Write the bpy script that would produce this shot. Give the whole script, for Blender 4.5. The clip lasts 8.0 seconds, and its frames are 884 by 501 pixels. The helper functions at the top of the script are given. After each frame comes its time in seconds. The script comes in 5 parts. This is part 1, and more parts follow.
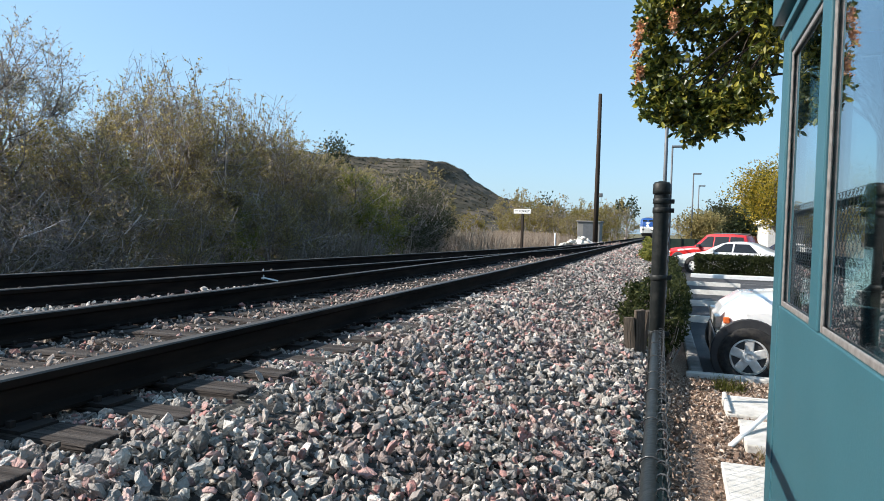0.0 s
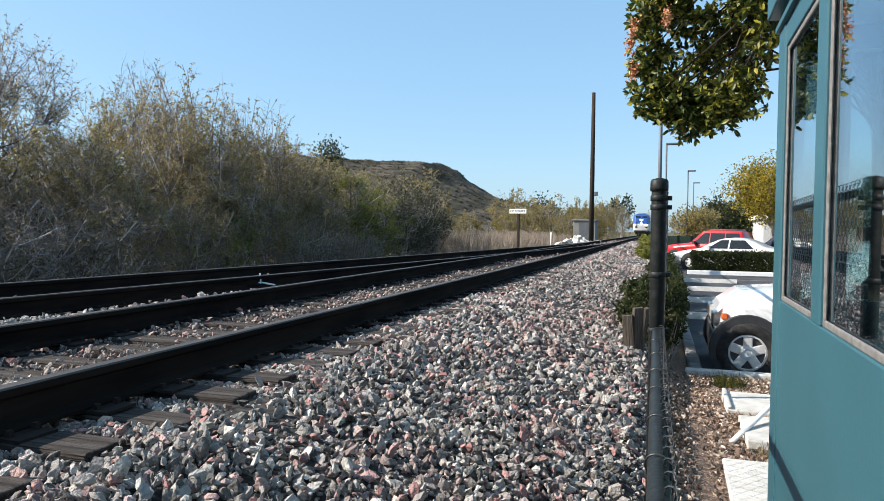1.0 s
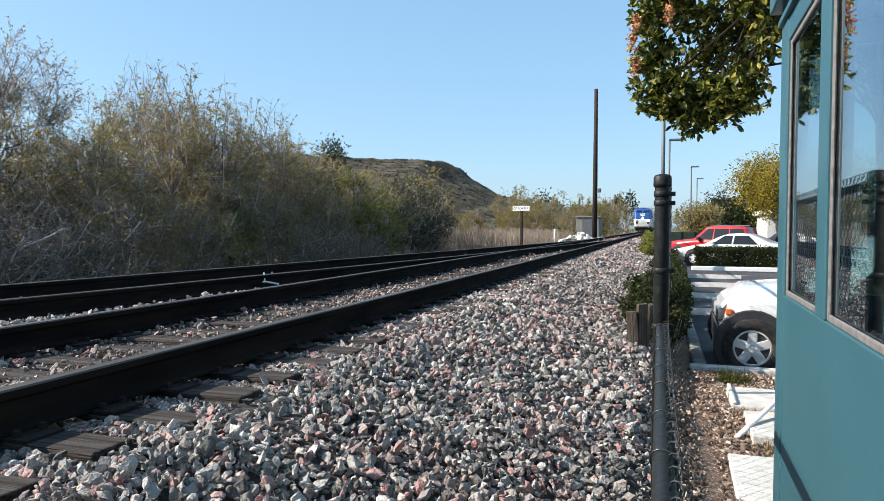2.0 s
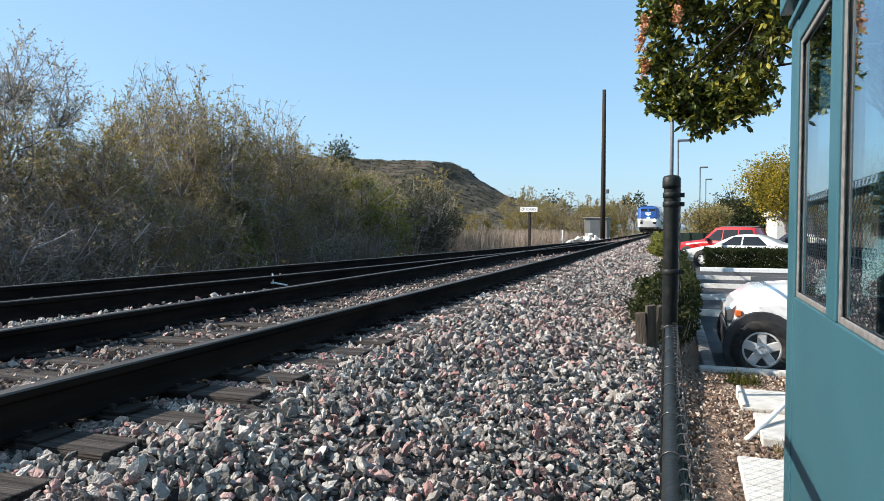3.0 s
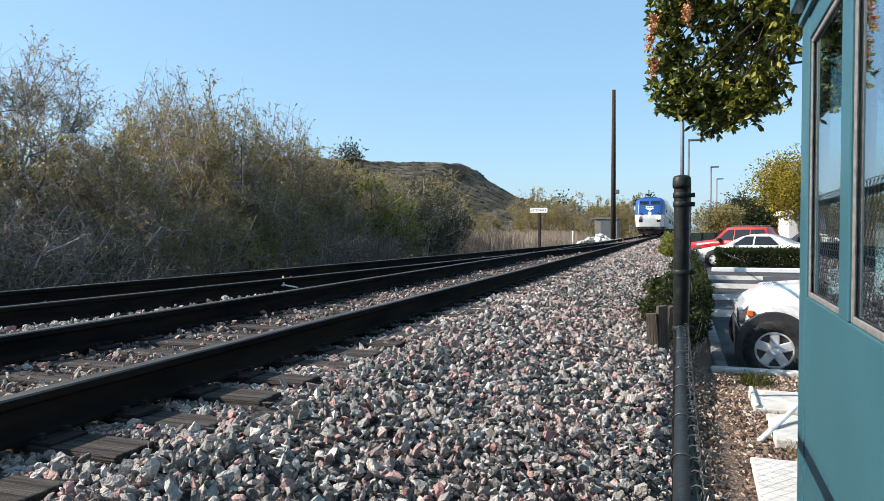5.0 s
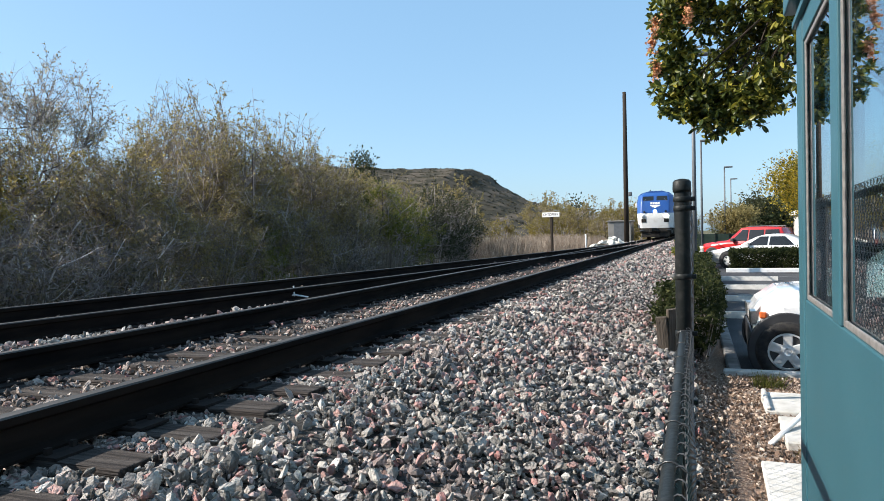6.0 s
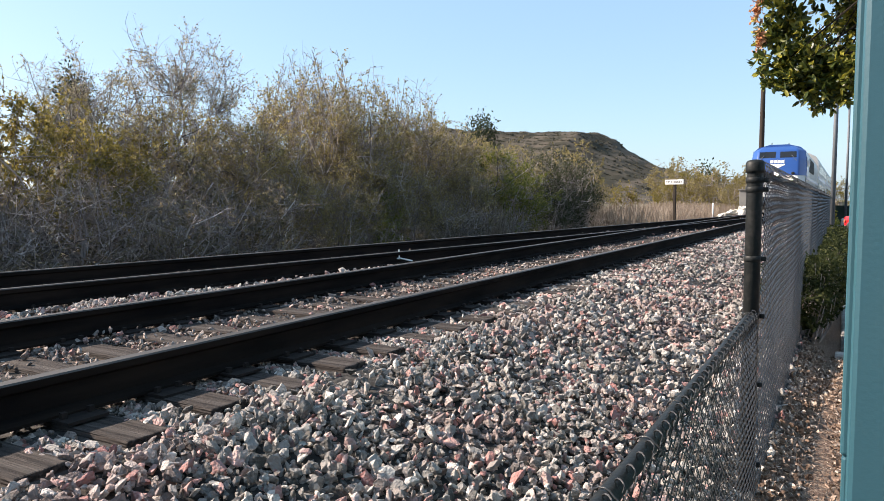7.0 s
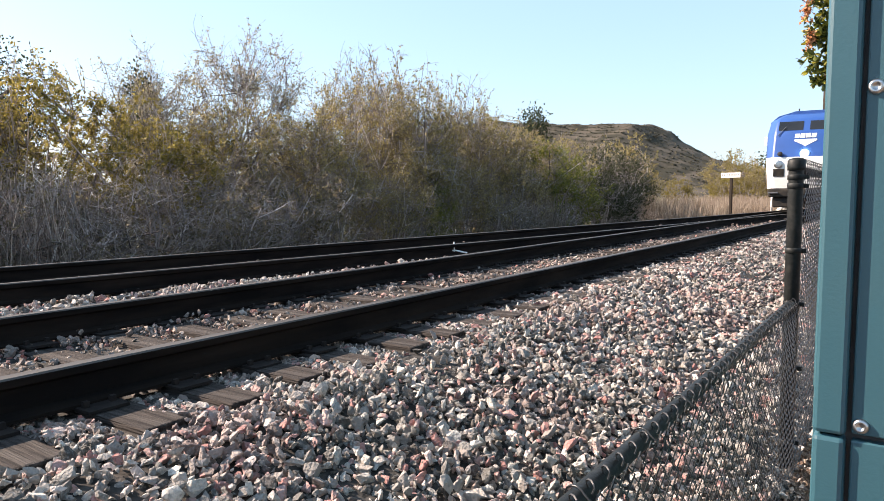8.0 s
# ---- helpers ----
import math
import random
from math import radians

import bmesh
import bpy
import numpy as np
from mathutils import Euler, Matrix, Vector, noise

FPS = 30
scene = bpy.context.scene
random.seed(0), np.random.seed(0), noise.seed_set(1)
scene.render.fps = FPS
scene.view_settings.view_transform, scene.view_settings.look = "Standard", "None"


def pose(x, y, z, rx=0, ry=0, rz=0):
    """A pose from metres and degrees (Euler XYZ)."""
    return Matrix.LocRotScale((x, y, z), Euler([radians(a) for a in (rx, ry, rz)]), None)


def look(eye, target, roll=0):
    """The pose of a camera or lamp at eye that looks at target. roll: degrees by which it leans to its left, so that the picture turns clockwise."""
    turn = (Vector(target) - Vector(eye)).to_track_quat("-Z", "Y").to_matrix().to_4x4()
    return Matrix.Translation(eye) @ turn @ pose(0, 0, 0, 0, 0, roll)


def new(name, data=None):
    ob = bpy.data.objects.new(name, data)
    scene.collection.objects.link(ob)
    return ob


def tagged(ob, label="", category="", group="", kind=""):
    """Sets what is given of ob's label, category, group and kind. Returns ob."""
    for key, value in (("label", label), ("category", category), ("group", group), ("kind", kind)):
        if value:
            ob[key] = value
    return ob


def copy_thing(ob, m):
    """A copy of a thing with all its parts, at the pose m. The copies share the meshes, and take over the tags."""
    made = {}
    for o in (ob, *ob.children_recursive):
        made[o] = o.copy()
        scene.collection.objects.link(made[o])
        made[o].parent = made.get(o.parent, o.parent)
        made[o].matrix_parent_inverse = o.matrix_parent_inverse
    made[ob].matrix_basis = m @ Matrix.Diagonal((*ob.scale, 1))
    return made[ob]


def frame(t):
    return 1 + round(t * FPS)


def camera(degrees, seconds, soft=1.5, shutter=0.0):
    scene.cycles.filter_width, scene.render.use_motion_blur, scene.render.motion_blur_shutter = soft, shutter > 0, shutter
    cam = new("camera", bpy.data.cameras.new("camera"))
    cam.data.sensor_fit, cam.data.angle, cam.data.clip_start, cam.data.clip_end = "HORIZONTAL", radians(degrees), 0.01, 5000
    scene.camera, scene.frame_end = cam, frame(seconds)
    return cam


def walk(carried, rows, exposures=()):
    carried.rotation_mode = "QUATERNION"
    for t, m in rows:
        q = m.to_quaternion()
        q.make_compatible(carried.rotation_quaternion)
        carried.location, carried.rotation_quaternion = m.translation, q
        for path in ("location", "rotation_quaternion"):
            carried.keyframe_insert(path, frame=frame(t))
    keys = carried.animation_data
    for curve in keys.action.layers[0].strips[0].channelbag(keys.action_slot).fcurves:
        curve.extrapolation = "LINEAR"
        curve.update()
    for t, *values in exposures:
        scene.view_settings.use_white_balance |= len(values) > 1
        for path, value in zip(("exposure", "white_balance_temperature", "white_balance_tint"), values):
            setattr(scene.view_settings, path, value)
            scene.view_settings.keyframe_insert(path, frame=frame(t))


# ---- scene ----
cam = camera(64.8, 8.0, soft=0.6)
PATH = [
    (0, (-0.109, 0.06, 0.834), (-0.754, 1.952, 0.77), 1.7),
    (0.5, (-0.114, 0.067, 0.83), (-0.755, 1.96, 0.764), 1.5),
    (1, (-0.122, 0.067, 0.831), (-0.757, 1.963, 0.771), 0.7),
    (1.5, (-0.121, 0.065, 0.829), (-0.76, 1.959, 0.763), 0.3),
    (3, (-0.124, 0.063, 0.831), (-0.789, 1.948, 0.768), 0.2),
    (3.5, (-0.125, 0.063, 0.83), (-0.809, 1.942, 0.771), 0.1),
    (4, (-0.127, 0.061, 0.831), (-0.818, 1.937, 0.777), 0.2),
    (4.5, (-0.125, 0.058, 0.831), (-0.817, 1.934, 0.771), -0.0),
    (6, (-0.057, 0.075, 0.845), (-0.786, 1.937, 0.804), -1.3),
    (6.2, (-0.007, 0.072, 0.851), (-0.762, 1.924, 0.822), -2.0),
    (6.5, (0.086, 0.071, 0.85), (-0.756, 1.885, 0.831), -2.6),
    (6.6, (0.134, 0.072, 0.840), (-0.742, 1.869, 0.802), -2.5),
    (6.8, (0.206, 0.053, 0.857), (-0.768, 1.795, 0.725), -1.2),
    (7, (0.261, 0.016, 0.901), (-0.775, 1.721, 0.76), -0.1),
    (7.3, (0.307, -0.1, 0.893), (-0.770, 1.582, 0.748), 0.2),
    (7.5, (0.328, -0.172, 0.882), (-0.761, 1.498, 0.726), 0.3),
    (8, (0.403, -0.314, 0.913), (-0.753, 1.311, 0.753), -0.1),
]
walk(cam, [(t, look(eye, target, roll)) for t, eye, target, roll in PATH],
     exposures=[(0.0, 0.82, 6550, 11), (5.8, 0.82, 6550, 11), (6.5, 0.82, 6600, 12), (6.8, 0.95, 7000, 16), (7.0, 1.06, 7150, 18), (7.4, 1.2, 7350, 20), (8.0, 1.32, 7500, 21)])

# ---- world, sun ----
SUN_TO = Vector((-1.0, -0.4, 0.76)).normalized()
world = bpy.data.worlds.new("world")
scene.world = world
world.use_nodes = True
wn = world.node_tree
sky = wn.nodes.new("ShaderNodeTexSky")
sky.sky_type, sky.sun_disc = "NISHITA", False
sky.sun_elevation = math.asin(SUN_TO.z)
sky.sun_rotation = math.atan2(SUN_TO.x, SUN_TO.y)
sky.air_density, sky.dust_density, sky.ozone_density = 1.0, 1.0, 2.4
# an even blue veil evens the sky's fall towards the horizon
veil = wn.nodes.new("ShaderNodeMix")
veil.data_type = "RGBA"
veil.inputs[0].default_value, veil.inputs[7].default_value = 0.42, (2.5, 5.0, 7.4, 1.0)
wn.links.new(sky.outputs["Color"], veil.inputs[6])
wn.links.new(veil.outputs[2], wn.nodes["Background"].inputs["Color"])
wn.nodes["Background"].inputs["Strength"].default_value = 0.096
sun = new("sun", bpy.data.lights.new("sun", "SUN"))
sun.data.energy, sun.data.angle, sun.data.color = 5.0, radians(0.53), (1.0, 0.93, 0.83)
sun.matrix_world = look((0, 0, 60), Vector((0, 0, 60)) - SUN_TO)

# ---- geometry helpers ----
RNG = np.random.default_rng(7)


def mesh_of(name, V, F, smooth=False):
    me = bpy.data.meshes.new(name)
    me.from_pydata([tuple(map(float, v)) for v in V] if not isinstance(V, np.ndarray) else V.tolist(),
                   [], F if isinstance(F, list) else F.tolist())
    me.validate()
    if smooth:
        me.polygons.foreach_set("use_smooth", [True] * len(me.polygons))
    me.update()
    return me


def empty(name, label="", category="", group="", kind="", m=None):
    ob = new(name)
    ob.empty_display_size = 0.1
    if m is not None:
        ob.matrix_basis = m
    return tagged(ob, label, category, group, kind)


def put(name, me, mat, parent=None, label="", category="", group="", kind="", m=None):
    """Links a mesh as one object under a thing."""
    ob = new(name, me)
    if mat is not None and not me.materials:
        me.materials.append(mat)
    if parent is not None:
        ob.parent = parent
    if m is not None:
        ob.matrix_basis = m
    return tagged(ob, label, category, group, kind)


class Geo:
    """Collects shapes for one mesh."""

    def __init__(self):
        self.V, self.F = [], []

    def box(self, x0, x1, y0, y1, z0, z1, bevel=0.0):
        b = bevel
        if b <= 0:
            c = [(x, y, z) for z in (z0, z1) for x, y in ((x0, y0), (x1, y0), (x1, y1), (x0, y1))]
            return self.add(c, [(3, 2, 1, 0), (4, 5, 6, 7), (0, 1, 5, 4), (1, 2, 6, 5), (2, 3, 7, 6), (3, 0, 4, 7)])
        bm = bmesh.new()
        bmesh.ops.create_cube(bm, size=1.0)
        bmesh.ops.scale(bm, vec=(x1 - x0, y1 - y0, z1 - z0), verts=bm.verts)
        bmesh.ops.translate(bm, vec=((x0 + x1) / 2, (y0 + y1) / 2, (z0 + z1) / 2), verts=bm.verts)
        bmesh.ops.bevel(bm, geom=bm.edges[:], offset=b, segments=2, affect="EDGES", profile=0.5)
        self.take(bm)
        return self

    def add(self, V, F):
        o = len(self.V)
        self.V += [tuple(v) for v in V]
        self.F += [tuple(i + o for i in f) for f in F]
        return self

    def take(self, bm):
        bm.verts.index_update()
        self.add([v.co[:] for v in bm.verts], [tuple(v.index for v in f.verts) for f in bm.faces])
        bm.free()

    def tube(self, pts, r, n=8, caps=True):
        """A round bar along points; r is one radius or one per point."""
        pts = [Vector(p) for p in pts]
        rs = r if isinstance(r, (list, tuple)) else [r] * len(pts)
        rings = []
        up = None
        for i, p in enumerate(pts):
            d = (pts[min(i + 1, len(pts) - 1)] - pts[max(i - 1, 0)]).normalized()
            if up is None:
                up = Vector((0, 0, 1)) if abs(d.z) < 0.9 else Vector((1, 0, 0))
            a = d.cross(up).normalized()
            b = a.cross(d).normalized()
            up = b
            rings.append([p + rs[i] * (math.cos(2 * math.pi * k / n) * a + math.sin(2 * math.pi * k / n) * b) for k in range(n)])
        V = [v for ring in rings for v in ring]
        F = [(i * n + k, i * n + (k + 1) % n, (i + 1) * n + (k + 1) % n, (i + 1) * n + k)
             for i in range(len(pts) - 1) for k in range(n)]
        if caps:
            F += [tuple(range(n - 1, -1, -1)), tuple(range((len(pts) - 1) * n, len(pts) * n))]
        return self.add(V, F)

    def lathe(self, profile, n=24, m=None):
        """Turns (radius, height) pairs round the local z axis."""
        m = m or Matrix()
        V = [m @ Vector((r * math.cos(2 * math.pi * k / n), r * math.sin(2 * math.pi * k / n), z)) for r, z in profile for k in range(n)]
        F = [(i * n + k, i * n + (k + 1) % n, (i + 1) * n + (k + 1) % n, (i + 1) * n + k)
             for i in range(len(profile) - 1) for k in range(n)]
        F += [tuple(range(n - 1, -1, -1)), tuple(range((len(profile) - 1) * n, len(profile) * n))]
        return self.add(V, F)

    def sweep(self, section, line, close=True):
        """Sweeps an (across, up) section along points whose direction lies near y."""
        n = len(section)
        V = []
        for i, p in enumerate(line):
            p = Vector(p)
            d = Vector(line[min(i + 1, len(line) - 1)]) - Vector(line[max(i - 1, 0)])
            side = Vector((d.y, -d.x, 0)).normalized()
            V += [p + side * a + Vector((0, 0, b)) for a, b in section]
        F = [(i * n + k, (i + 1) * n + k, (i + 1) * n + (k + 1) % n, i * n + (k + 1) % n)
             for i in range(len(line) - 1) for k in range(n)]
        if close:
            F += [tuple(range(n)), tuple(range(len(line) * n - 1, (len(line) - 1) * n - 1, -1))]
        return self.add(V, F)

    def mesh(self, name, smooth=False, fix=True):
        me = mesh_of(name, self.V, self.F, smooth)
        if fix:
            bm = bmesh.new()
            bm.from_mesh(me)
            bmesh.ops.recalc_face_normals(bm, faces=bm.faces)
            bm.to_mesh(me)
            bm.free()
        return me


def tubes(P, R, n=3):
    """Many thin bars at once: P is (count, points, 3), R is (count, points). Gives vertices and faces."""
    c, k, _ = P.shape
    D = np.empty_like(P)
    D[:, 1:-1] = P[:, 2:] - P[:, :-2]
    D[:, 0], D[:, -1] = P[:, 1] - P[:, 0], P[:, -1] - P[:, -2]
    D /= np.linalg.norm(D, axis=2, keepdims=True) + 1e-9
    ref = np.where(np.abs(D[..., 2:3]) < 0.85, np.array([0, 0, 1.0]), np.array([1.0, 0, 0]))
    A = np.cross(D, ref)
    A /= np.linalg.norm(A, axis=2, keepdims=True) + 1e-9
    B = np.cross(A, D)
    ang = 2 * np.pi * np.arange(n) / n
    V = P[:, :, None] + R[:, :, None, None] * (np.cos(ang)[:, None] * A[:, :, None] + np.sin(ang)[:, None] * B[:, :, None])
    V = V.reshape(-1, 3)
    base = (np.arange(c) * k * n)[:, None, None] + (np.arange(k - 1) * n)[None, :, None]
    a = np.arange(n)
    b = (a + 1) % n
    F = np.stack([base + a, base + b, base + b + n, base + a + n], axis=-1).reshape(-1, 4)
    return V, F


# ---- materials ----
def material(name, base, rough=0.6, metal=0.0, second=None, scale=8.0, detail=6.0, amount=(0.35, 0.65), bump=0.0, bump_scale=40.0,
             island=None, pieces=None, stain=None, coords="Object", spec=0.5, stretch=(1, 1, 1), trans=0.0, coat=0.0):
    mat = bpy.data.materials.new(name)
    mat.use_nodes = True
    nt = mat.node_tree
    bs = nt.nodes["Principled BSDF"]
    bs.inputs["Roughness"].default_value, bs.inputs["Metallic"].default_value = rough, metal
    bs.inputs["Specular IOR Level"].default_value = spec if rough < 0.65 else spec * 0.3
    bs.inputs["Coat Weight"].default_value = coat
    tc = nt.nodes.new("ShaderNodeTexCoord")
    mp = nt.nodes.new("ShaderNodeMapping")
    mp.inputs["Scale"].default_value = stretch
    nt.links.new(tc.outputs[coords], mp.inputs["Vector"])

    def rgba(c):
        return (*c, 1.0)

    def noise_of(s, d=6.0):
        n = nt.nodes.new("ShaderNodeTexNoise")
        n.inputs["Scale"].default_value, n.inputs["Detail"].default_value = s, d
        nt.links.new(mp.outputs["Vector"], n.inputs["Vector"])
        return n

    def mix(fac, a, b, mode="MIX"):
        m = nt.nodes.new("ShaderNodeMix")
        m.data_type, m.blend_type = "RGBA", mode
        for sock, v in ((m.inputs[0], fac), (m.inputs[6], a), (m.inputs[7], b)):
            if isinstance(v, (int, float)):
                sock.default_value = v
            elif isinstance(v, tuple):
                sock.default_value = rgba(v)
            else:
                nt.links.new(v, sock)
        return m.outputs[2]

    def ramp(fac, stops, interp="LINEAR"):
        r = nt.nodes.new("ShaderNodeValToRGB")
        r.color_ramp.interpolation = interp
        while len(r.color_ramp.elements) < len(stops):
            r.color_ramp.elements.new(0.5)
        for e, (p, c) in zip(r.color_ramp.elements, stops):
            e.position, e.color = p, rgba(c)
        nt.links.new(fac, r.inputs[0])
        return r.outputs[0]

    color = base
    if island:
        g = nt.nodes.new("ShaderNodeNewGeometry")
        color = ramp(g.outputs["Random Per Island"], island, "LINEAR")
    if pieces:
        oi = nt.nodes.new("ShaderNodeObjectInfo")
        color = ramp(oi.outputs["Random"], pieces, "LINEAR")
    if second:
        n = noise_of(scale, detail)
        f = ramp(n.outputs["Fac"], [(amount[0], (0, 0, 0)), (amount[1], (1, 1, 1))])
        color = mix(f, color, second)
    if stain:
        n = noise_of(stain[1], 4.0)
        f = ramp(n.outputs["Fac"], [(stain[2], (0, 0, 0)), (stain[3], (1, 1, 1))])
        color = mix(f, color, stain[0])
    if isinstance(color, tuple):
        bs.inputs["Base Color"].default_value = rgba(color)
    else:
        nt.links.new(color, bs.inputs["Base Color"])
    if bump:
        n = noise_of(bump_scale, 8.0)
        b = nt.nodes.new("ShaderNodeBump")
        b.inputs["Strength"].default_value, b.inputs["Distance"].default_value = bump, 0.02
        nt.links.new(n.outputs["Fac"], b.inputs["Height"])
        nt.links.new(b.outputs["Normal"], bs.inputs["Normal"])
    if trans:
        out = nt.nodes["Material Output"]
        t = nt.nodes.new("ShaderNodeBsdfTranslucent")
        ms = nt.nodes.new("ShaderNodeMixShader")
        ms.inputs[0].default_value = trans
        if isinstance(color, tuple):
            t.inputs["Color"].default_value = rgba(color)
        else:
            nt.links.new(color, t.inputs["Color"])
        nt.links.new(bs.outputs[0], ms.inputs[1])
        nt.links.new(t.outputs[0], ms.inputs[2])
        nt.links.new(ms.outputs[0], out.inputs["Surface"])
    return mat


def glow(name, color, strength):
    mat = bpy.data.materials.new(name)
    mat.use_nodes = True
    bs = mat.node_tree.nodes["Principled BSDF"]
    bs.inputs["Base Color"].default_value = (*color, 1)
    bs.inputs["Emission Color"].default_value, bs.inputs["Emission Strength"].default_value = (*color, 1), strength
    return mat


def glass(name, tint, power=4.0, rough=0.0):
    mat = bpy.data.materials.new(name)
    mat.use_nodes = True
    nt = mat.node_tree
    out = nt.nodes["Material Output"]
    lw, pw, tr, gl, ms = (nt.nodes.new("ShaderNode" + k) for k in ("LayerWeight", "Math", "BsdfTransparent", "BsdfGlossy", "MixShader"))
    lw.inputs["Blend"].default_value = 0.5
    pw.operation = "POWER"
    pw.inputs[1].default_value = power
    tr.inputs["Color"].default_value = (*tint, 1)
    gl.inputs["Roughness"].default_value = rough
    gl.inputs["Color"].default_value = (0.95, 0.97, 1.0, 1)
    nt.links.new(lw.outputs["Facing"], pw.inputs[0])
    nt.links.new(pw.outputs[0], ms.inputs[0])
    nt.links.new(tr.outputs[0], ms.inputs[1])
    nt.links.new(gl.outputs[0], ms.inputs[2])
    nt.links.new(ms.outputs[0], out.inputs["Surface"])
    return mat


STONE = [(0.0, (0.07, 0.067, 0.061)), (0.2, (0.16, 0.152, 0.14)), (0.44, (0.37, 0.345, 0.315)), (0.62, (0.6, 0.56, 0.505)),
         (0.7, (0.24, 0.208, 0.188)), (0.8, (0.44, 0.395, 0.355)), (0.86, (0.36, 0.165, 0.148)), (0.94, (0.5, 0.33, 0.3)), (1.0, (0.74, 0.7, 0.635))]
M_STONE = material("crushed_stone", (0.3, 0.3, 0.3), 0.85, island=STONE, second=(0.26, 0.257, 0.243), scale=75, amount=(0.48, 0.82), bump=1.0, bump_scale=80,
                   stain=((0.36, 0.19, 0.17), 1.3, 0.52, 1.0))
# dust on stones between the rails, and painted shade for those beside them
M_STONE_MID = material("dusted_shaded_stone", (0.2, 0.17, 0.15), 0.9, island=[(p, (c[0] * 0.98, c[1] * 0.88, c[2] * 0.84)) for p, c in STONE], second=(0.21, 0.182, 0.168), scale=60, amount=(0.42, 0.75), bump=1.0, bump_scale=80)
M_STONE_ONE = material("crushed_stone_single", (0.3, 0.3, 0.3), 0.85, pieces=STONE, second=(0.27, 0.267, 0.252), scale=1.8, amount=(0.48, 0.82), bump=1.0, bump_scale=2.0)
# bed colour taken near black to paint shade into the stone gaps
M_BED_SHADED = material("ballast_bed_shaded", (0.03, 0.029, 0.027), 0.95, second=(0.075, 0.07, 0.065), scale=26, amount=(0.4, 0.7), bump=0.8, bump_scale=30,
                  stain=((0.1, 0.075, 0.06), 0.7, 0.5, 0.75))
M_EARTH = material("dry_earth", (0.16, 0.13, 0.09), 0.95, second=(0.09, 0.1, 0.045), scale=0.35, amount=(0.35, 0.65), bump=0.5, bump_scale=5)
M_MULCH = material("mulch_bed", (0.15, 0.1, 0.075), 0.95, second=(0.36, 0.27, 0.2), scale=45, amount=(0.45, 0.7), bump=0.9, bump_scale=60)
M_CHIP = material("bark_chip", (0.25, 0.17, 0.1), 0.9, island=[(0.0, (0.1, 0.065, 0.05)), (0.4, (0.34, 0.24, 0.18)), (0.7, (0.55, 0.44, 0.35)), (1.0, (0.72, 0.63, 0.54))],
                  second=(0.14, 0.095, 0.07), scale=30, bump=0.4, bump_scale=80)
M_TIE = material("creosoted_timber", (0.075, 0.063, 0.056), 0.85, second=(0.025, 0.021, 0.019), scale=5, stretch=(0.35, 9, 9), amount=(0.35, 0.62), bump=0.9, bump_scale=12,
                 stain=((0.13, 0.115, 0.103), 1.6, 0.5, 0.75))
# rust darkened to near black, painting in the shade on the rail sides
M_RAIL_SHADED = material("rail_steel_rust_shaded", (0.009, 0.0075, 0.007), 0.85, 0.0, spec=0.12, second=(0.022, 0.016, 0.013), scale=9, stretch=(1, 0.15, 1), bump=0.25, bump_scale=30)
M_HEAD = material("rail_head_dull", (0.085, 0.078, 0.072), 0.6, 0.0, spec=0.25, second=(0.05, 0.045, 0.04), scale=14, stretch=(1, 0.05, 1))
M_PLATE = material("tie_plate_rust", (0.03, 0.023, 0.02), 0.8, 0.1, second=(0.018, 0.015, 0.014), scale=30)
M_POST = material("fence_post_paint", (0.013, 0.015, 0.015), 0.5, 0.0, second=(0.03, 0.031, 0.029), scale=25, amount=(0.5, 0.75), bump=0.12, bump_scale=60, spec=0.2)
M_WIRE = material("fence_wire_vinyl", (0.015, 0.0155, 0.016), 0.3, 0.0, second=(0.035, 0.034, 0.033), scale=60, spec=0.6)
M_TEAL = material("teal_paint", (0.025, 0.09, 0.114), 0.42, second=(0.029, 0.1, 0.126), scale=3, bump=0.04, bump_scale=160, stain=((0.033, 0.092, 0.11), 6, 0.55, 0.9))
M_SEAL = material("window_gasket", (0.19, 0.18, 0.17), 0.55, second=(0.12, 0.11, 0.105), scale=40)
M_CHROME = material("bolt_steel", (0.6, 0.6, 0.6), 0.3, 1.0, second=(0.4, 0.4, 0.4), scale=90)
M_WHITE = material("white_paint", (0.78, 0.78, 0.76), 0.5, second=(0.6, 0.59, 0.56), scale=9, amount=(0.55, 0.8), bump=0.1)
M_CONC = material("pale_concrete", (0.6, 0.58, 0.54), 0.9, second=(0.42, 0.4, 0.36), scale=6, amount=(0.4, 0.75), bump=0.35, bump_scale=50)
M_WORN = material("worn_kerb_paint", (0.3, 0.29, 0.28), 0.9, second=(0.16, 0.158, 0.155), scale=5, amount=(0.35, 0.65), bump=0.3)
M_ASPH = material("asphalt", (0.052, 0.054, 0.058), 0.9, second=(0.085, 0.085, 0.088), scale=1.2, bump=0.5, bump_scale=90, stain=((0.03, 0.03, 0.032), 0.35, 0.55, 0.75))
M_BARK = material("grey_bark", (0.17, 0.145, 0.12), 0.9, island=[(0.0, (0.1, 0.08, 0.072)), (0.45, (0.22, 0.185, 0.17)), (0.85, (0.37, 0.32, 0.3)), (1.0, (0.55, 0.5, 0.47))])
M_DEAD = material("dead_twigs", (0.3, 0.26, 0.21), 0.9, island=[(0.0, (0.15, 0.108, 0.086)), (0.6, (0.34, 0.265, 0.225)), (0.9, (0.54, 0.46, 0.4)), (1.0, (0.7, 0.63, 0.56))])

